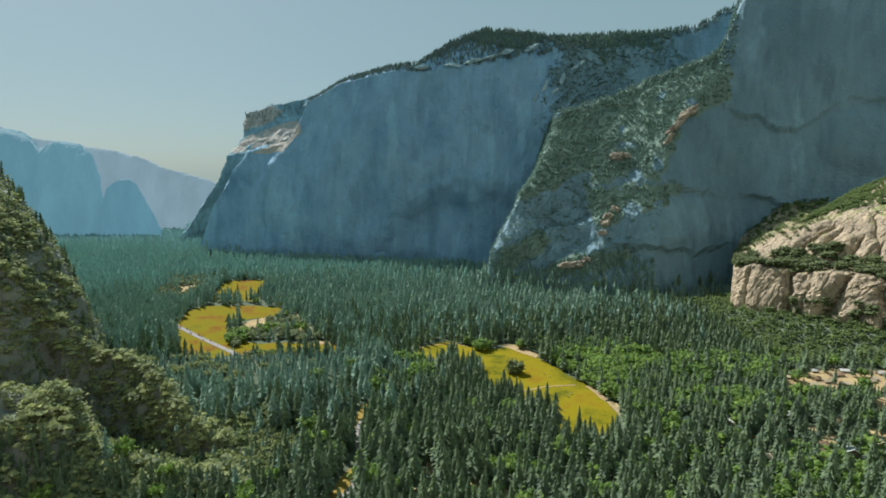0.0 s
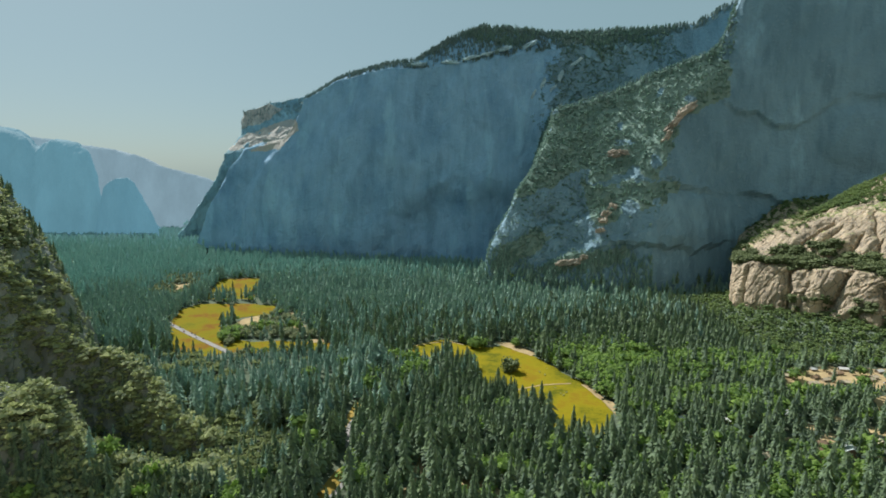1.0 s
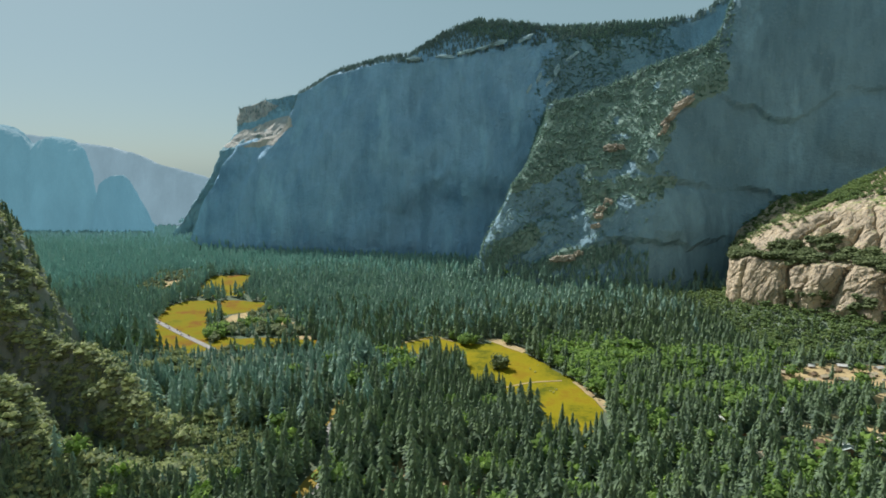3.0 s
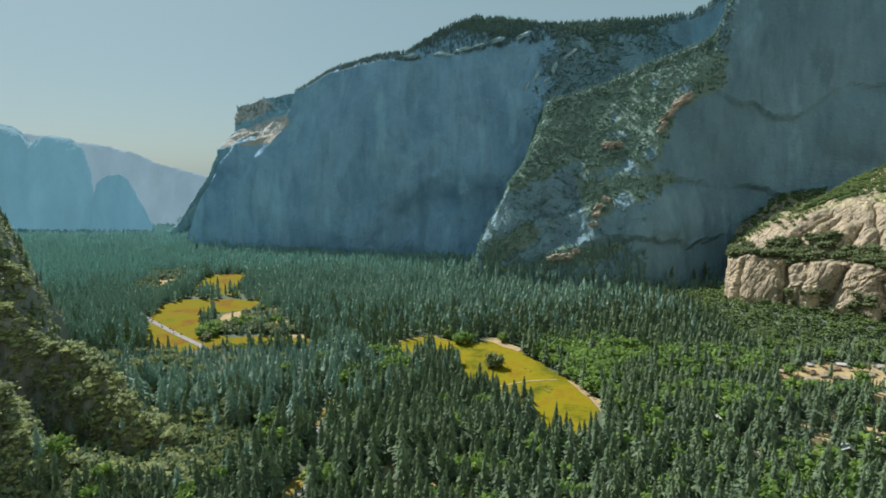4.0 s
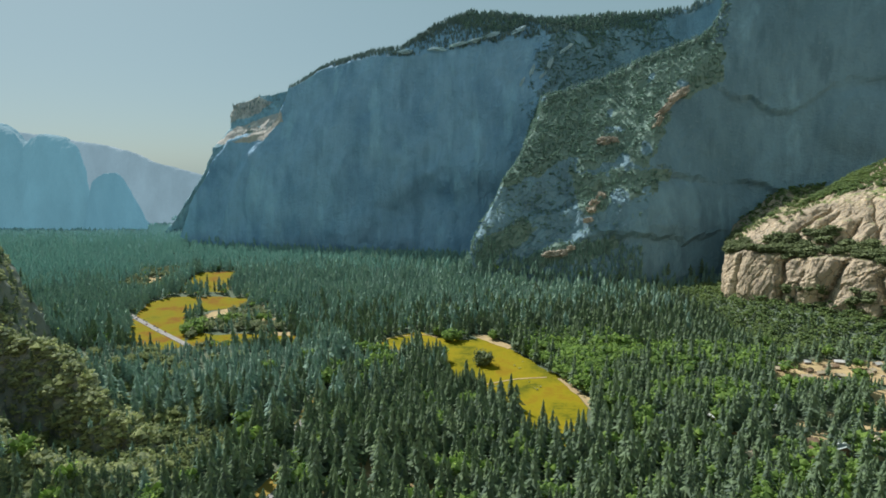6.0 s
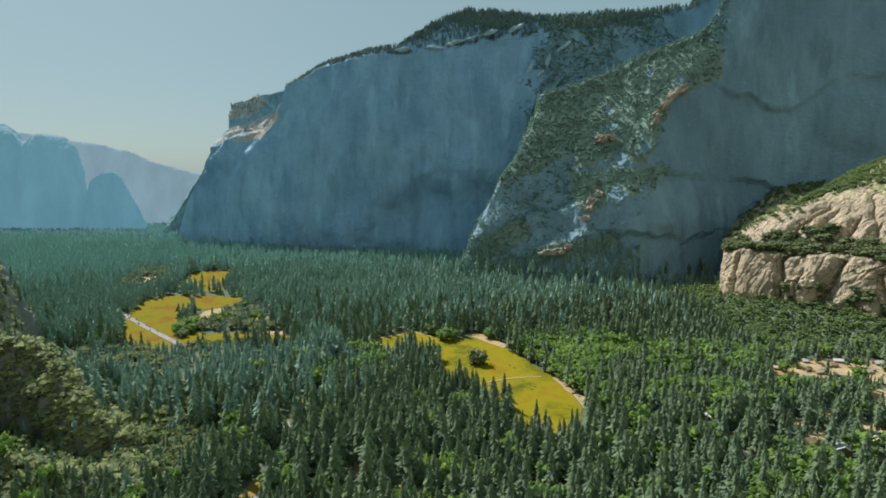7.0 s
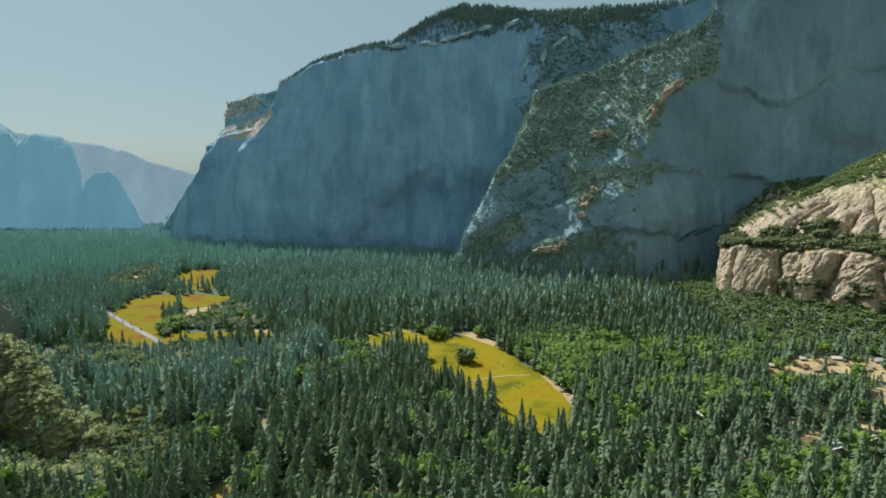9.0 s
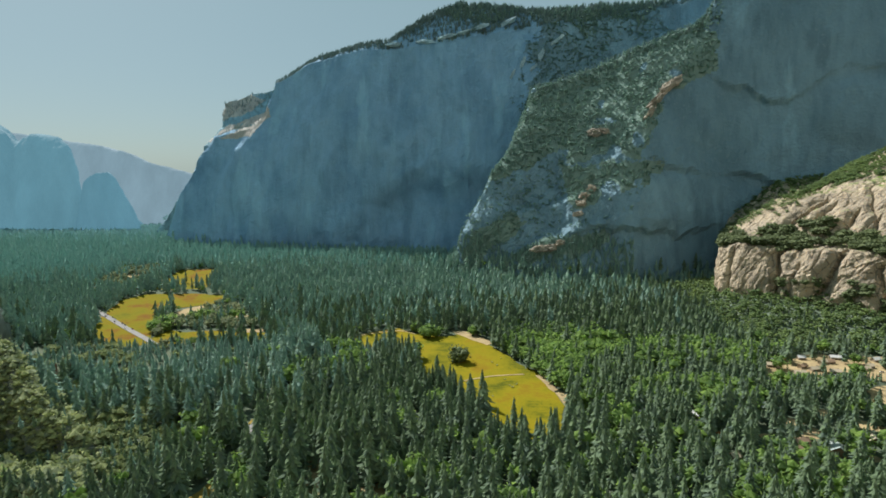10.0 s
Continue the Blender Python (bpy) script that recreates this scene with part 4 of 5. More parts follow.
def broadleaf(shape, height):
    """One broadleaf tree: forked trunk and a clumped crown."""
    tree = new("broadleaf_tree")
    tagged(tree, "rounded bright green broadleaf tree among conifers", "tree", "broadleaf trees of the near forest")
    v, f = shape
    solid("crown", v * height, f, LEAVES, False, tree)
    bm = bmesh.new()
    bmesh.ops.create_cone(bm, cap_ends=True, segments=7, radius1=height * 0.025, radius2=height * 0.014, depth=height * 0.5, matrix=Matrix.Translation((0, 0, height * 0.25)))
    for k in range(4):
        m = Matrix.Translation((0, 0, height * 0.4)) @ Matrix.Rotation(k * 1.6, 4, "Z") @ Matrix.Rotation(0.6, 4, "Y") @ Matrix.Translation((0, 0, height * 0.14))
        bmesh.ops.create_cone(bm, cap_ends=False, segments=5, radius1=height * 0.012, radius2=height * 0.004, depth=height * 0.3, matrix=m)
    part("trunk", bm, BARK, tree)
    return tree


order = np.argsort(near_firs[:, 1] + 0.05 * np.abs(near_firs[:, 0]))
near_firs = near_firs[order]
hf = np.minimum(heights_of(near_firs, 12, 43), low_wood(near_firs))
hf = np.where((near_firs[:, 0] < -130) & (near_firs[:, 1] < 530), np.minimum(hf, 13 + 0.6 * (hf - 13)), hf)
hf = np.where((near_firs[:, 0] < -120) & (near_firs[:, 1] > 660), np.minimum(hf, 15 + 0.4 * (hf - 15)), hf)
hf = np.where((near_firs[:, 0] < -150) & (near_firs[:, 1] > 448) & (near_firs[:, 1] < 560), np.minimum(hf, 9 + 0.12 * hf), hf)
hf = np.where((near_firs[:, 0] < -235) & (near_firs[:, 1] > 690), np.minimum(hf, 15), hf)
hf = np.where((np.abs(near_firs[:, 0] + 40) < 36) & (near_firs[:, 1] > 690), np.minimum(hf, 17), hf)
SINGLE = 280
made = [conifer(s, h) for s, h in zip(TALL * 2, (17, 20, 23, 26, 29, 32, 35, 39, 27, 30))]
for i in range(SINGLE):
    src = made[int(np.argmin([abs(o.children[0].dimensions.z - hf[i]) + rng.uniform(0, 4) for o in made]))] if i >= len(made) else made[i]
    m = Matrix.Translation(near_firs[i]) @ Matrix.Rotation(rng.uniform(0, 6.28), 4, "Z")
    if i < len(made):
        src.matrix_basis = m
    else:
        copy_thing(src, m)
order = np.argsort(near_oaks[:, 1])
near_oaks = near_oaks[order]
made = [broadleaf(s, h) for s, h in zip(OAK * 2, (13, 16, 18, 21, 15, 17, 20, 23))]
LEAFY = min(90, len(near_oaks))
for i in range(LEAFY):
    m = Matrix.Translation(near_oaks[i]) @ Matrix.Rotation(rng.uniform(0, 6.28), 4, "Z")
    if i < len(made):
        made[i].matrix_basis = m
    else:
        copy_thing(made[i % len(made)], m)

rest = near_firs[SINGLE:]
hr = hf[SINGLE:] * np.where(inside(rest[:, :2], GROVE), 0.82, 1.0)
# share of the near trees that gets the haze-tinted needles, more to the left
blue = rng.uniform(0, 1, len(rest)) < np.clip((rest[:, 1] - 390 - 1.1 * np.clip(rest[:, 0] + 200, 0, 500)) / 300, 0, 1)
wide = hr * rng.uniform(1.0, 1.6, len(rest))
grow("conifer_forest", MIDDLE, rest[~blue], hr[~blue], wide[~blue], NEEDLES, "dense dark green conifer forest on the valley floor", "forest")
grow("conifer_forest", MIDDLE, rest[blue], hr[blue], wide[blue], NEEDLES_HAZED, "valley forest conifers tinted blue-green for haze", "forest")
rest = near_oaks[LEAFY:]
hr = np.minimum(8 + 14 * rng.beta(1.5, 1.5, len(rest)), low_wood(rest))
west = rest[:, 0] < -170
grow("broadleaf_grove", OAK, rest[~west], hr[~west], hr[~west] * 1.15, LEAVES, "bright green broadleaf trees between the conifers", "trees")
grow("cottonwood_grove", OAK, rest[west], hr[west] * 0.72, hr[west] * 1.0, OLIVE, "olive grey-green oaks and cottonwoods below the hillside", "trees")
hr = np.minimum(heights_of(far_firs, 15, 40), low_wood(far_firs)) * np.where(inside(far_firs[:, :2], RIVERSIDE) | inside(far_firs[:, :2], FAR_BANK), 0.65, 1.0)
wide = hr * rng.uniform(1.0, 1.5, len(hr))
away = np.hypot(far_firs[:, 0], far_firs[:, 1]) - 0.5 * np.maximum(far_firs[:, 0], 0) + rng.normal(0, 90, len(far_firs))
# needle colour steps towards the haze colour with distance
for lo, hi, mat, text in ((0, 930, NEEDLES, "dark green conifers beyond the meadow"), (930, 1430, NEEDLES_HAZED, "conifer forest below the cliffs, tinted blue-green for haze"), (1430, 9e9, NEEDLES_HAZED_MORE, "conifers along the far meadows, tinted blue-green for haze")):
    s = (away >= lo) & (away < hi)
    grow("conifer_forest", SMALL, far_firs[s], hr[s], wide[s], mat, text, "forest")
p = jitter(-760, -140, 785, 1480, 17)
p = p[(inside(p, RIVERSIDE) | inside(p, FAR_BANK)) & wooded(p) & ~((p[:, 0] < -310) & (np.abs(p[:, 1] - 1060) < 45))]
p = np.c_[p, np.zeros(len(p)) - 1.0]
hr = np.minimum(rng.uniform(8, 15, len(p)), low_wood(p) + 2)
grow("cottonwood_grove", OAK, p, hr, hr * 1.25, COTTONWOOD, "grey-green cottonwoods on the sandy ground by the meadows", "trees")
hr = rng.uniform(9, 16, len(far_oaks))
grow("broadleaf_grove", BUSH, far_oaks, hr, hr * 1.2, LEAVES, "rounded green broadleaf trees below the cliffs", "trees")
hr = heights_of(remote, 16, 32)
# the farther part takes the palest haze tint
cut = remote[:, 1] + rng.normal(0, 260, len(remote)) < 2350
grow("conifer_forest", TINY, remote[cut], hr[cut], hr[cut] * 1.3, NEEDLES_HAZED_MORE, "conifer forest filling the far valley, haze put in its colour", "forest")
grow("conifer_forest", TINY, remote[~cut], hr[~cut], hr[~cut] * 1.4, NEEDLES_HAZED_MOST, "forest at the valley's far end, coloured pale blue-green for haze", "forest")

p = jitter(-340, -120, 425, 575, 7.5)
p = p[(p[:, 0] < -135 - 0.2 * np.abs(p[:, 1] - 500)) & (floor_height(HILL, p) < 9)]
p = np.c_[p, np.maximum(floor_height(HILL, p), 0) - 1.5]
hr = rng.uniform(5, 10, len(p))
grow("oak_thicket", BIG_BUSH, p, hr, hr * 1.3, OLIVE, "low olive-green oak thicket at the foot of the hillside", "trees")

# rim and ledge trees
p = np.concatenate([on_grid(MAIN, 900, 0.25, 1.0, 0.955, 1.0), on_grid(MAIN, 1500, 0.15, 1.0, 0.81, 1.0), on_grid(MAIN, 500, 0.05, 1.0, 0.7, 1.0, 0.55), on_grid(MAIN, 120, 0.5, 0.85, 0.9, 1.0), on_grid(MAIN, 260, 0.2, 0.7, 0.97, 1.0), on_grid(SPUR, 160, 0.1, 0.6, 0.62, 0.85), on_grid(SPUR, 70, 0.5, 0.62, 0.75, 1.0), on_grid(BLUFF, 420, 0.2, 1, 0.84, 1)])
hr = rng.uniform(7, 16, len(p))
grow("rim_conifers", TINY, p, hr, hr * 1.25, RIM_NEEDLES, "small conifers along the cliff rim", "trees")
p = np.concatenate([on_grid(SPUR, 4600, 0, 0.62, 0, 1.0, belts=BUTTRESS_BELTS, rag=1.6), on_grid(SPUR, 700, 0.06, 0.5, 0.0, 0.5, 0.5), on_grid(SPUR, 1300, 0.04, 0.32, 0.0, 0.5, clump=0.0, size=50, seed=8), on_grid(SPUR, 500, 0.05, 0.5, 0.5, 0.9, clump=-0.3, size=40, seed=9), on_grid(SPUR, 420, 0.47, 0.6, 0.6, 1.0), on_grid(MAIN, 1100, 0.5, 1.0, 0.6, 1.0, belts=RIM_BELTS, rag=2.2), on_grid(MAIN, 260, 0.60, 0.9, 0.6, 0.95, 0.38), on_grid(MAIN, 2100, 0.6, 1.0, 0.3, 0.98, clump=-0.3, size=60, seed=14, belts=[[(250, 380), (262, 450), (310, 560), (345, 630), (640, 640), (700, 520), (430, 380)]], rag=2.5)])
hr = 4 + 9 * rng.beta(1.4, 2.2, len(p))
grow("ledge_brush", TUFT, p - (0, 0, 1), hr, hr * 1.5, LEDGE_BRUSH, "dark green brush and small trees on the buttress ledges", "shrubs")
p = np.concatenate([on_grid(SPUR, 620, 0, 0.62, 0, 1.0, clump=-0.2, size=70, belts=BUTTRESS_BELTS), on_grid(SPUR, 900, 0.12, 0.50, 0.0, 0.13), on_grid(MAIN, 700, 0.5, 1.0, 0.6, 1.0, belts=RIM_BELTS, rag=2.2)])
hr = rng.uniform(8, 17, len(p))
grow("ledge_conifers", SMALL, p, hr, hr * 1.2, NEEDLES_HAZED, "scattered conifers on the buttress ledges", "trees")
p = np.concatenate([on_grid(DOME, 90, 0.15, 1.0, 0.42, 0.75, 0.5, 0.2, 40, 2), on_grid(DOME, 700, 0.2, 0.55, 0.82, 1.0), on_grid(DOME, 500, 0.0, 0.22, 0.45, 1.0), on_grid(DOME, 1500, 0.5, 1.0, 0.76, 1.0)])
hr = rng.uniform(4, 10, len(p))
grow("ledge_brush", BUSH, p - (0, 0, 1), hr, hr * 1.4, SLOPE_BRUSH, "green bushes along the ledge and crown of the outcrop", "shrubs")
p = np.concatenate([on_grid(DOME, 380, 0.08, 1.0, 0.22, 0.47, clump=-0.15, size=28, seed=12), on_grid(DOME, 110, 0.08, 1.0, 0.27, 0.36), on_grid(DOME, 70, 0.5, 1.0, 0.0, 0.10), on_grid(DOME, 60, 0.82, 1.0, 0.1, 0.5)])
hr = 6 + 12 * rng.beta(1.3, 1.6, len(p))
grow("ledge_oaks", OAK, p - (0, 0, 2), hr, hr * 1.25, OAK_DARK, "dark green oaks crowding the long ledge of the outcrop", "trees")
p = np.concatenate([on_grid(HILL, 1000, 0.0, 0.98, 0.02, 0.30, clump=-0.35, size=35, seed=21), on_grid(HILL, 650, 0.0, 0.98, 0.50, 0.72, clump=-0.4, size=35, seed=22), on_grid(HILL, 330, 0.66, 1.0, 0.0, 1.0)])
hr = 6 + 13 * rng.beta(1.3, 2.2, len(p))
grow("hillside_oaks", BIG_BUSH, p - (0, 0, 2), hr, hr * 1.25, BRUSH, "olive-green oaks and tall brush along the hillside spurs", "trees")
p = np.concatenate([on_grid(HILL, 1100, 0.0, 0.98, 0.0, 1.0, 0.42), on_grid(HILL, 500, 0.0, 0.98, 0.0, 1.0), on_grid(HILL, 2200, 0.0, 1.0, 0.18, 0.62), on_grid(HILL, 1600, 0.0, 1.0, 0.55, 0.88)])
hr = 4 + 7 * rng.beta(1.6, 2.6, len(p))
grow("hillside_brush", SPRIG, p - (0, 0, 1), hr, hr * 1.4, BRUSH, "olive-green brush covering the steep hillside", "shrubs")
p = np.concatenate([on_grid(HILL, 420, 0.0, 0.8, 0.55, 0.95), on_grid(HILL, 90, 0.0, 0.6, 0.76, 0.86), on_grid(HILL, 520, 0.0, 1.0, 0.02, 0.13)])
hr = rng.uniform(9, 23, len(p))
grow("hillside_conifers", MIDDLE, p, hr, hr * 1.15, NEEDLES, "dark conifers scattered over the hillside", "trees")
q = jitter(430, 900, 640, 1010, 5.6)
q = q[inside(q, CHAPARRAL) & wooded(q) & (floor_height(TALUS, q) < 5)]
p = np.concatenate([on_grid(TALUS, 5000, 0.0, 1.0, 0.0, 1.0), np.c_[q, np.zeros(len(q)) - 1.0]])
hr = 4.5 + 8 * rng.beta(1.3, 2.4, len(p))
tall = rng.uniform(0, 1, len(p)) < 0.3
hr = np.where(tall, 1.5 * hr, 0.85 * hr)
grow("slope_brush", SPRIG, p[~tall], hr[~tall], hr[~tall] * 1.35, SLOPE_BRUSH, "olive-green chaparral on the slope", "shrubs")
grow("slope_oaks", BUSH, p[tall], hr[tall], hr[tall] * 1.15, SLOPE_BRUSH, "green rounded oaks scattered through the chaparral", "trees")
p = on_grid(TALUS, 110, 0.0, 1.0, 0.0, 0.5)
hr = rng.uniform(9, 19, len(p))
grow("slope_conifers", MIDDLE, p, hr, hr * 1.2, NEEDLES, "scattered conifers on the brushy slope", "trees")

# ---- single trees and shrubs in the meadows ----


def lone_tree(make, shape, height, x, y, label, z=0.0):
    tree = make(shape, height)
    tree.matrix_basis = Matrix.Translation((x, y, z)) @ Matrix.Rotation(rng.uniform(0, 6.28), 4, "Z")
    return tagged(tree, label)


for x, y, h in ((117, 607, 37), (103, 598, 30), (108, 612, 24), (141, 558, 29), (145, 530, 24), (149, 538, 20), (89, 628, 32), (82, 622, 27), (79, 637, 31), (65, 635, 29), (72, 628, 25),
                (50, 623, 27), (57, 640, 28), (39, 733, 29), (31, 728, 28), (26, 735, 30), (13, 733, 28), (20, 742, 27), (-1, 730, 27), (6, 739, 28), (170, 541, 27), (156, 528, 23), (176, 548, 24), (96, 616, 28), (-6, 722, 28), (10, 724, 30), (17, 729, 31), (34, 736, 31), (44, 731, 30), (46, 722, 29), (36, 718, 30), (24, 720, 30), (46, 708, 29), (40, 700, 28), (30, 706, 30), (46, 695, 27),
                (46, 630, 29), (61, 628, 30), (68, 640, 31), (76, 632, 30), (86, 634, 33), (91, 622, 31), (54, 614, 27), (84, 612, 29)):
    lone_tree(conifer, TALL[int(rng.integers(0, 5))], h, x, y, "tall dark conifer at the edge of the golden meadow")
FULL_OAK = [leafy_shape(110, 160, 140 + s, 0.8, 0.5) for s in range(2)]
lone_oak = lone_tree(broadleaf, FULL_OAK[0], 22, 97, 734, "rounded dark green oak standing alone in the meadow", -4.0)
lone_oak.children[0].data.materials[0] = OAK_DARK
for x, y, h in ((58, 832, 17), (52, 838, 14), (68, 838, 12), (40, 862, 14), (118, 842, 13), (150, 788, 14), (158, 772, 16), (165, 752, 15), (176, 735, 16), (185, 715, 14), (150, 805, 15)):
    lone_tree(broadleaf, FULL_OAK[1], h, x, y, "rounded green oak at the meadow's edge")
for x, y, h in ((-335, 868, 15), (-328, 884, 17), (-340, 900, 16), (-332, 918, 14), (-322, 900, 15), (-318, 872, 13), (-345, 885, 12), (-310, 935, 12), (-300, 948, 13), (-285, 945, 13), (-268, 940, 12), (-250, 945, 13), (-235, 940, 12), (-296, 925, 12)):
    lone_tree(broadleaf, FULL_OAK[int(rng.integers(0, 2))], h, x, y, "grey-green cottonwood beside the far meadow")
for x, y, h in ((-490, 1172, 26), (-470, 1168, 24), (-452, 1175, 28), (-430, 1170, 24), (-412, 1166, 26), (-455, 1235, 28), (-462, 1215, 24), (-392, 1150, 22), (-400, 1205, 24), (-408, 1250, 26)):
    lone_tree(conifer, MIDDLE[int(rng.integers(0, 5))], h, x, y, "slender conifer between the far meadows")


RUST = leaf("dead_needles", (0.14, 0.075, 0.045), (0.26, 0.13, 0.07), 0.3)
for x, y, h in ((-318, 640, 26), (-325, 652, 22), (-310, 655, 28), (-335, 668, 24), (-300, 632, 20)):
    tree = lone_tree(conifer, MIDDLE[int(rng.integers(0, 5))], h, x, y, "dead rust-brown conifer among green ones")
    tree.children[0].data.materials[0] = RUST


def shrub(shape, height, x, y):
    ob = new("shrub")
    tagged(ob, "low dark shrub growing in the dry grass", "shrub", "shrubs of the meadow")
    v, f = shape
    solid("foliage", v * (height * 1.6, height * 1.6, height), f, BRUSH, False, ob)
    ob.location = (x, y, 0.2 - 0.25 * height)
    return ob


for x, y in ((108, 655), (112, 648), (118, 652), (145, 675), (148, 657), (150, 652), (155, 660), (122, 640), (92, 690), (128, 628), (135, 730), (140, 720), (148, 745), (105, 662)):
    shrub(BUSH[int(rng.integers(0, 5))], rng.uniform(1.8, 3.2), x, y)

# ---- outcrops in a sunlit rock tone on the buttress and cliff ----


def outcrop(target, size, tip, seed, form=SPUR, rock=GRANITE_TAN, label="granite knob coloured buff as sunlit on the brushy buttress"):
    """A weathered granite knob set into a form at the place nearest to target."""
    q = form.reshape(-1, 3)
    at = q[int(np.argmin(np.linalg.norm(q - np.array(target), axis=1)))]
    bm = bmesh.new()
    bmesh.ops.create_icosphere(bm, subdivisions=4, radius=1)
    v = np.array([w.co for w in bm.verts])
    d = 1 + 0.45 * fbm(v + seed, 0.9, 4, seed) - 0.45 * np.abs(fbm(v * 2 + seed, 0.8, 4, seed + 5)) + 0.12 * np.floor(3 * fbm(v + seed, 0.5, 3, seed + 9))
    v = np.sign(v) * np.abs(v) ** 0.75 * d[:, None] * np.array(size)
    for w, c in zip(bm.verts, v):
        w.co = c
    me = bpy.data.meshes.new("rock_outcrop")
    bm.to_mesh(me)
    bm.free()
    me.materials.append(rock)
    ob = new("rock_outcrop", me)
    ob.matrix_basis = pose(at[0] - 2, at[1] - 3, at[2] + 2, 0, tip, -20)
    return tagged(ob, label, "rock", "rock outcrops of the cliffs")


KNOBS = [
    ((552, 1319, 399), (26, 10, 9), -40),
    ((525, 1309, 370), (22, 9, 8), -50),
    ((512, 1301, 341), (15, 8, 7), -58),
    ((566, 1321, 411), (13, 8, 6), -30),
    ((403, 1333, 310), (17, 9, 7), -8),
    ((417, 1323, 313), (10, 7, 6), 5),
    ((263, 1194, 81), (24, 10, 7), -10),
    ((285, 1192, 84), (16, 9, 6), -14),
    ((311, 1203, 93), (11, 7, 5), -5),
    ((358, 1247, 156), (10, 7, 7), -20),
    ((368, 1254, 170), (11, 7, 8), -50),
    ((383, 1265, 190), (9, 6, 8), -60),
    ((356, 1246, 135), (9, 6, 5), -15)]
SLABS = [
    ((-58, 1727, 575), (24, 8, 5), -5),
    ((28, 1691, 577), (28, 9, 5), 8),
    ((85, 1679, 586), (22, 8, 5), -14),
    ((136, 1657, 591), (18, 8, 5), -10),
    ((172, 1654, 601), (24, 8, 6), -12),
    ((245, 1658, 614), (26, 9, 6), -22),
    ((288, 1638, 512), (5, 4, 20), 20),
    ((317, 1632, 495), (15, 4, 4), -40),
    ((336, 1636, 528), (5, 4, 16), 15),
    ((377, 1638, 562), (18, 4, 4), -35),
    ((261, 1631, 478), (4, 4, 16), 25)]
# knobs and slabs stand in for sunlit patches of the rock face
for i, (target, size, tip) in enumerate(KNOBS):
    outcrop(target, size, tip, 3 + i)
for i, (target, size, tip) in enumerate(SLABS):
    outcrop(target, size, tip, 40 + i, MAIN, GRANITE_LEDGE, "granite slab coloured pale as sunlit below the cliff rim")

# ---- buildings ----


def paint(name, base, rough=0.8, wear=0.25):
    k = Mat(name, rough)
    return k.colour(k.ramp(k.noise(0.8, 5), (0.3, tuple(c * (1 - wear) for c in base)), (0.7, base)))


WALL_BROWN = paint("brown_board_wall", (0.20, 0.13, 0.08))
WALL_TAN = paint("tan_wall", (0.36, 0.30, 0.22))
ROOF_WHITE = paint("white_metal_roof", (0.62, 0.62, 0.60), 0.5, 0.12)
ROOF_GREEN = paint("grey_green_metal_roof", (0.36, 0.42, 0.40), 0.5, 0.15)
ROOF_BROWN = paint("brown_shingle_roof", (0.33, 0.23, 0.15))
ROOF_TAN = paint("sun_bleached_roof", (0.54, 0.46, 0.33))
GLASS = Mat("dark_window_glass", 0.08).colour((0.03, 0.035, 0.04))
DIRT_RED = ground_material("reddish_dirt", [(0.3, (0.22, 0.10, 0.035)), (0.7, (0.34, 0.17, 0.06))], 0.2)


def box(bm, x0, x1, y0, y1, z0, z1):
    bmesh.ops.create_cube(bm, size=1, matrix=Matrix.Translation(((x0 + x1) / 2, (y0 + y1) / 2, (z0 + z1) / 2)) @ Matrix.Diagonal((x1 - x0, y1 - y0, z1 - z0, 1)))


def house(label, x, y, turn, length, width, eaves, roof_mat, wall_mat):
    """A gabled building: walls with gables, two roof slopes with thickness, door, windows, chimney."""
    ob = new("house")
    tagged(ob, label, "house", "valley village buildings")
    w, l, r = width / 2, length / 2, width * 0.32
    bm = bmesh.new()
    sec = [(-w, 0), (w, 0), (w, eaves), (0, eaves + r), (-w, eaves)]
    a = [bm.verts.new((-l, p, q)) for p, q in sec]
    b = [bm.verts.new((l, p, q)) for p, q in sec]
    bm.faces.new(a[::-1])
    bm.faces.new(b)
    for i in range(5):
        bm.faces.new((a[i], a[(i + 1) % 5], b[(i + 1) % 5], b[i]))
    part("wall", bm, wall_mat, ob)
    for s in (-1, 1):
        bm = bmesh.new()
        o = 0.6
        pts = [(s * (w + o), eaves - o * r / w + 0.05), (0, eaves + r + 0.05), (0, eaves + r + 0.35), (s * (w + o), eaves - o * r / w + 0.35)]
        a = [bm.verts.new((-l - o, p, q)) for p, q in pts]
        b = [bm.verts.new((l + o, p, q)) for p, q in pts]
        bm.faces.new(a)
        bm.faces.new(b[::-1])
        for i in range(4):
            bm.faces.new((a[i], a[(i + 1) % 4], b[(i + 1) % 4], b[i]))
        bmesh.ops.recalc_face_normals(bm, faces=bm.faces)
        part("roof", bm, roof_mat, ob)
    bm = bmesh.new()
    box(bm, -0.55, 0.55, -w - 0.08, -w + 0.02, 0, 2.1)
    part("door", bm, WALL_BROWN, ob)
    for k in range(int(length // 4)):
        for s in (-1, 1):
            c = -l + 2.4 + k * 4
            if s == -1 and abs(c) < 1.3:
                continue
            bm = bmesh.new()
            box(bm, c - 0.6, c + 0.6, s * w - 0.05, s * w + 0.05, 1.0, 2.2)
            part("window", bm, GLASS, ob)
    bm = bmesh.new()
    box(bm, l * 0.4, l * 0.4 + 0.8, 0.5, 1.3, eaves, eaves + r + 1.0)
    part("chimney", bm, WALL_TAN, ob)
    ob.matrix_basis = pose(x, y, 0.45, 0, 0, turn)
    return ob


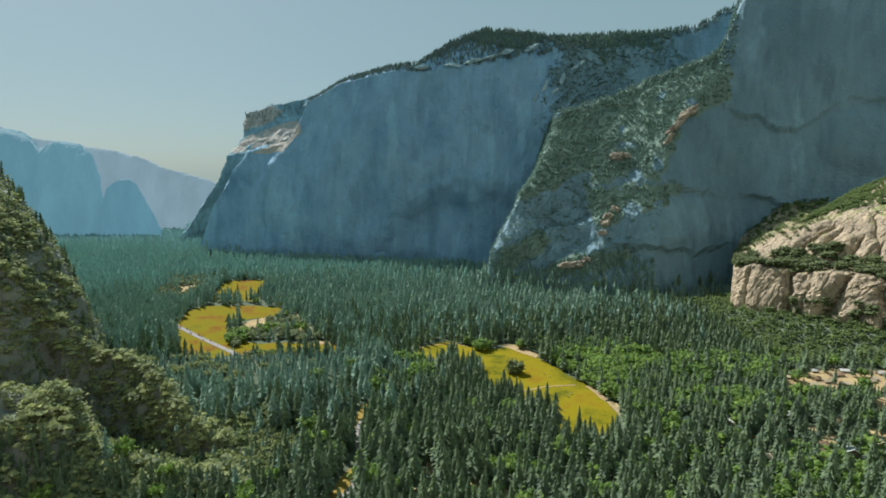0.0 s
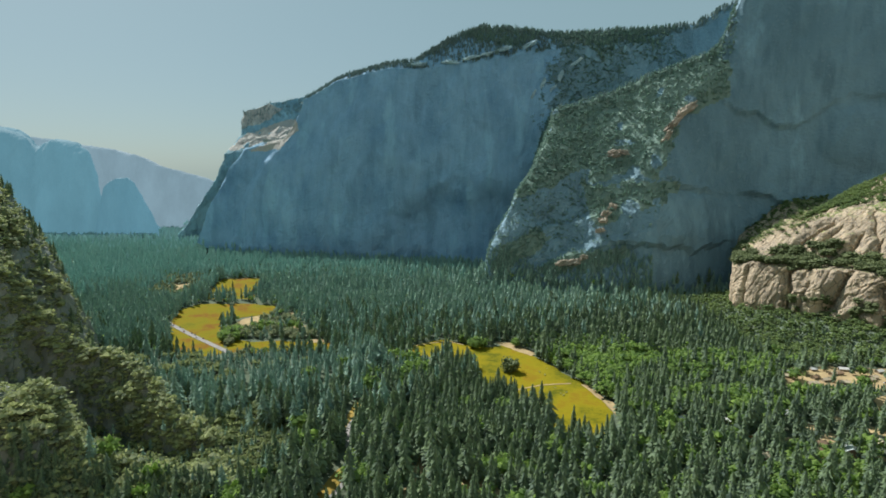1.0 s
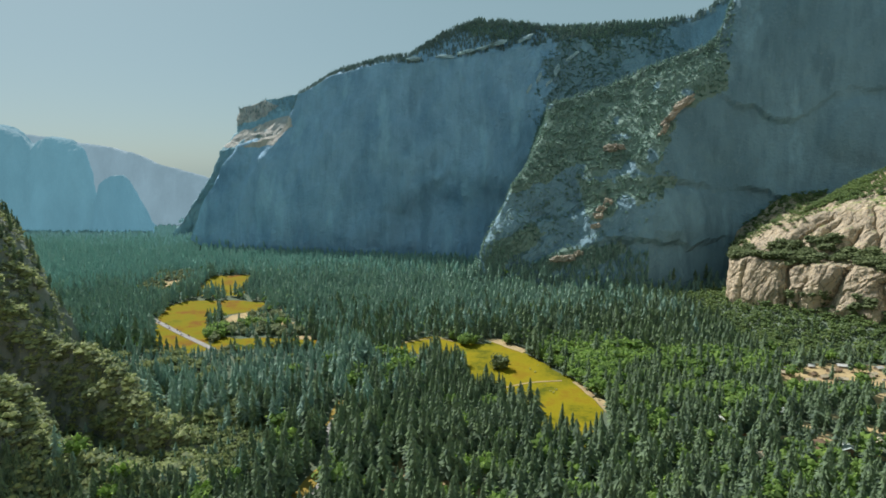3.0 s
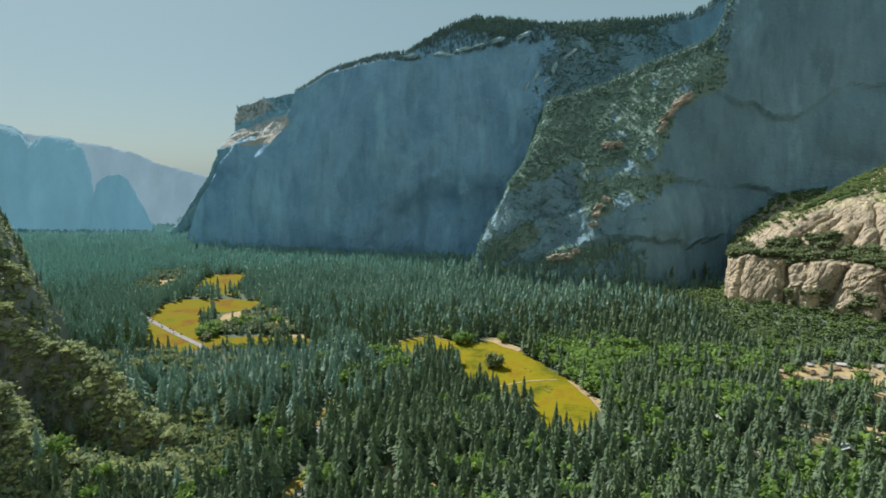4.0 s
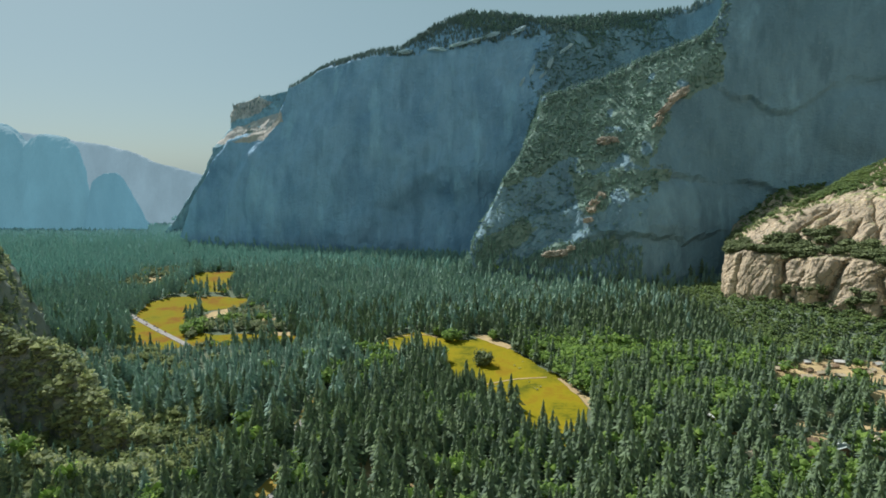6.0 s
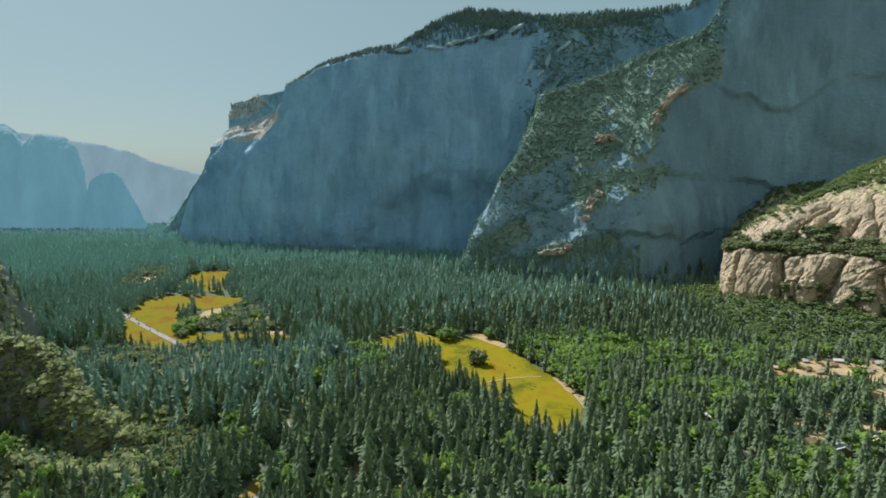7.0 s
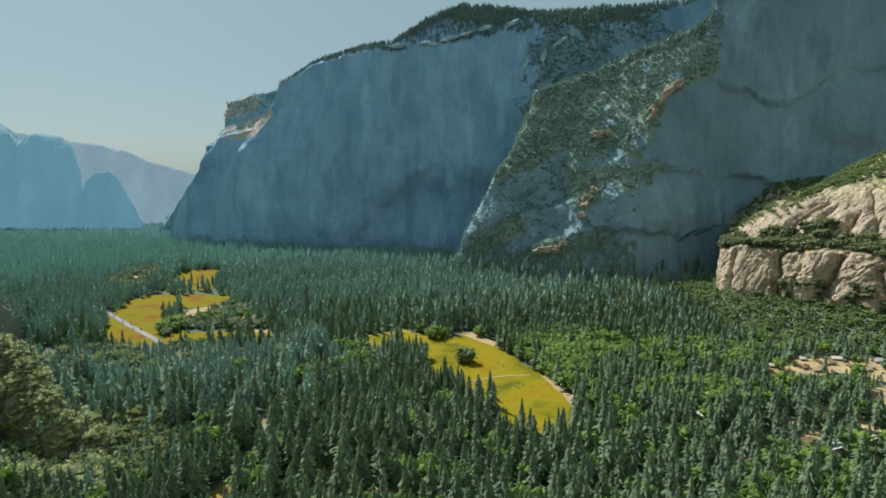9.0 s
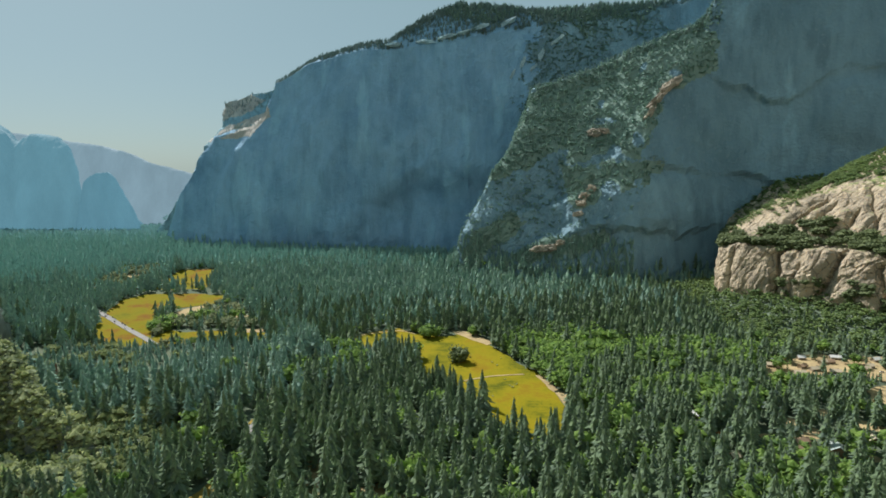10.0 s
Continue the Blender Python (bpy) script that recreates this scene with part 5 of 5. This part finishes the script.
HOUSES = [
    ("long low building with a white metal roof among trees", 381, 595, -12, 22, 10, 3.5, ROOF_WHITE, WALL_TAN),
    ("cabin with a grey-green metal roof among trees", 392, 512, 60, 17, 11, 4, ROOF_GREEN, WALL_BROWN),
    ("brown-roofed cabin in a sandy yard", 358, 500, 15, 13, 7, 3, ROOF_BROWN, WALL_TAN),
    ("brown-roofed cabin in a sandy yard", 364, 513, 15, 13, 7, 3, ROOF_BROWN, WALL_TAN),
    ("brown-roofed cabin in a sandy yard", 371, 526, 15, 13, 7, 3, ROOF_BROWN, WALL_TAN),
    ("white-roofed building in a forest clearing", -80, 678, 5, 20, 9, 3.5, ROOF_WHITE, WALL_TAN),
    ("small white-roofed cabin among trees", 262, 584, 30, 9, 6, 3, ROOF_WHITE, WALL_BROWN),
    ("small white-roofed cabin among trees", 309, 578, -40, 9, 6, 3, ROOF_WHITE, WALL_BROWN),
    ("small cabin with a bleached roof among trees", 306, 502, 20, 10, 7, 3, ROOF_TAN, WALL_BROWN),
    ("small cabin with a bleached roof among trees", 432, 530, 75, 11, 7, 3, ROOF_TAN, WALL_BROWN),
]
for i in range(26):
    x, y, turn = 452 + 8.2 * i, 712 + 26 * math.sin(i * 2.4), (37 * i) % 50 - 25
    HOUSES.append(("small village cabin with a sun-bleached roof on bare ground", x, y, turn, 8 + 2 * (i % 3), 6, 2.8, (ROOF_TAN, ROOF_WHITE, ROOF_TAN, ROOF_TAN, ROOF_BROWN)[i % 5], WALL_TAN))
for h in HOUSES:
    house(*h)
strip("dirt_path", [(296, 552), (308, 551), (317, 545), (321, 534)], 5, DIRT_RED, "curved reddish dirt path between trees", "path", 0.7)

# ---- parked cars ----
CAR_PAINTS = [paint("car_paint_" + n, c, 0.3, 0.05) for n, c in (("white", (0.7, 0.7, 0.7)), ("grey", (0.2, 0.21, 0.22)), ("dark", (0.03, 0.03, 0.035)), ("red", (0.3, 0.03, 0.02)))]
TYRE = paint("tyre_rubber", (0.02, 0.02, 0.02))


def car(label, material):
    ob = new("car")
    tagged(ob, label, "car", "parked cars")
    bm = bmesh.new()
    box(bm, -2.2, 2.2, -0.9, 0.9, 0.35, 0.95)
    bmesh.ops.bevel(bm, geom=bm.edges[:], offset=0.15, segments=2, affect="EDGES")
    body = part("body", bm, material, ob)
    bm = bmesh.new()
    box(bm, -1.5, 1.2, -0.8, 0.8, 0.95, 1.5)
    for v in bm.verts:
        if v.co.z > 1.2:
            v.co.x *= 0.72
            v.co.y *= 0.86
    part("cabin", bm, GLASS, ob)
    for x in (-1.4, 1.4):
        for y in (-0.85, 0.85):
            bm = bmesh.new()
            bmesh.ops.create_cone(bm, cap_ends=True, segments=12, radius1=0.34, radius2=0.34, depth=0.24, matrix=Matrix.Translation((x, y, 0.34)) @ Matrix.Rotation(math.pi / 2, 4, "X"))
            part("wheel", bm, TYRE, ob)
    return ob


kinds = [car(n + " car parked by the road", m) for n, m in zip(("white", "grey", "dark", "red"), CAR_PAINTS)]
for i in range(14):
    f = 14 + int(i * 2.6)
    x, y = road_pts[f] + (4, 3.4) * np.array((1 if i % 3 else -0.5, 1 if i % 3 else -0.5)) * 0.7
    m = pose(x, y, 0.8, 0, 0, -45)
    if i < 4:
        kinds[i].matrix_basis = m
    else:
        copy_thing(kinds[(i * 7) % 4], m)
for i in range(16):
    x, y = (450 + 14 * i, 676 + 9 * math.sin(i * 1.7) + i * 0.9)
    if i < 9 or i % 2:
        copy_thing(kinds[(i * 5) % 4], pose(x, y, 0.5, 0, 0, 20 * i))
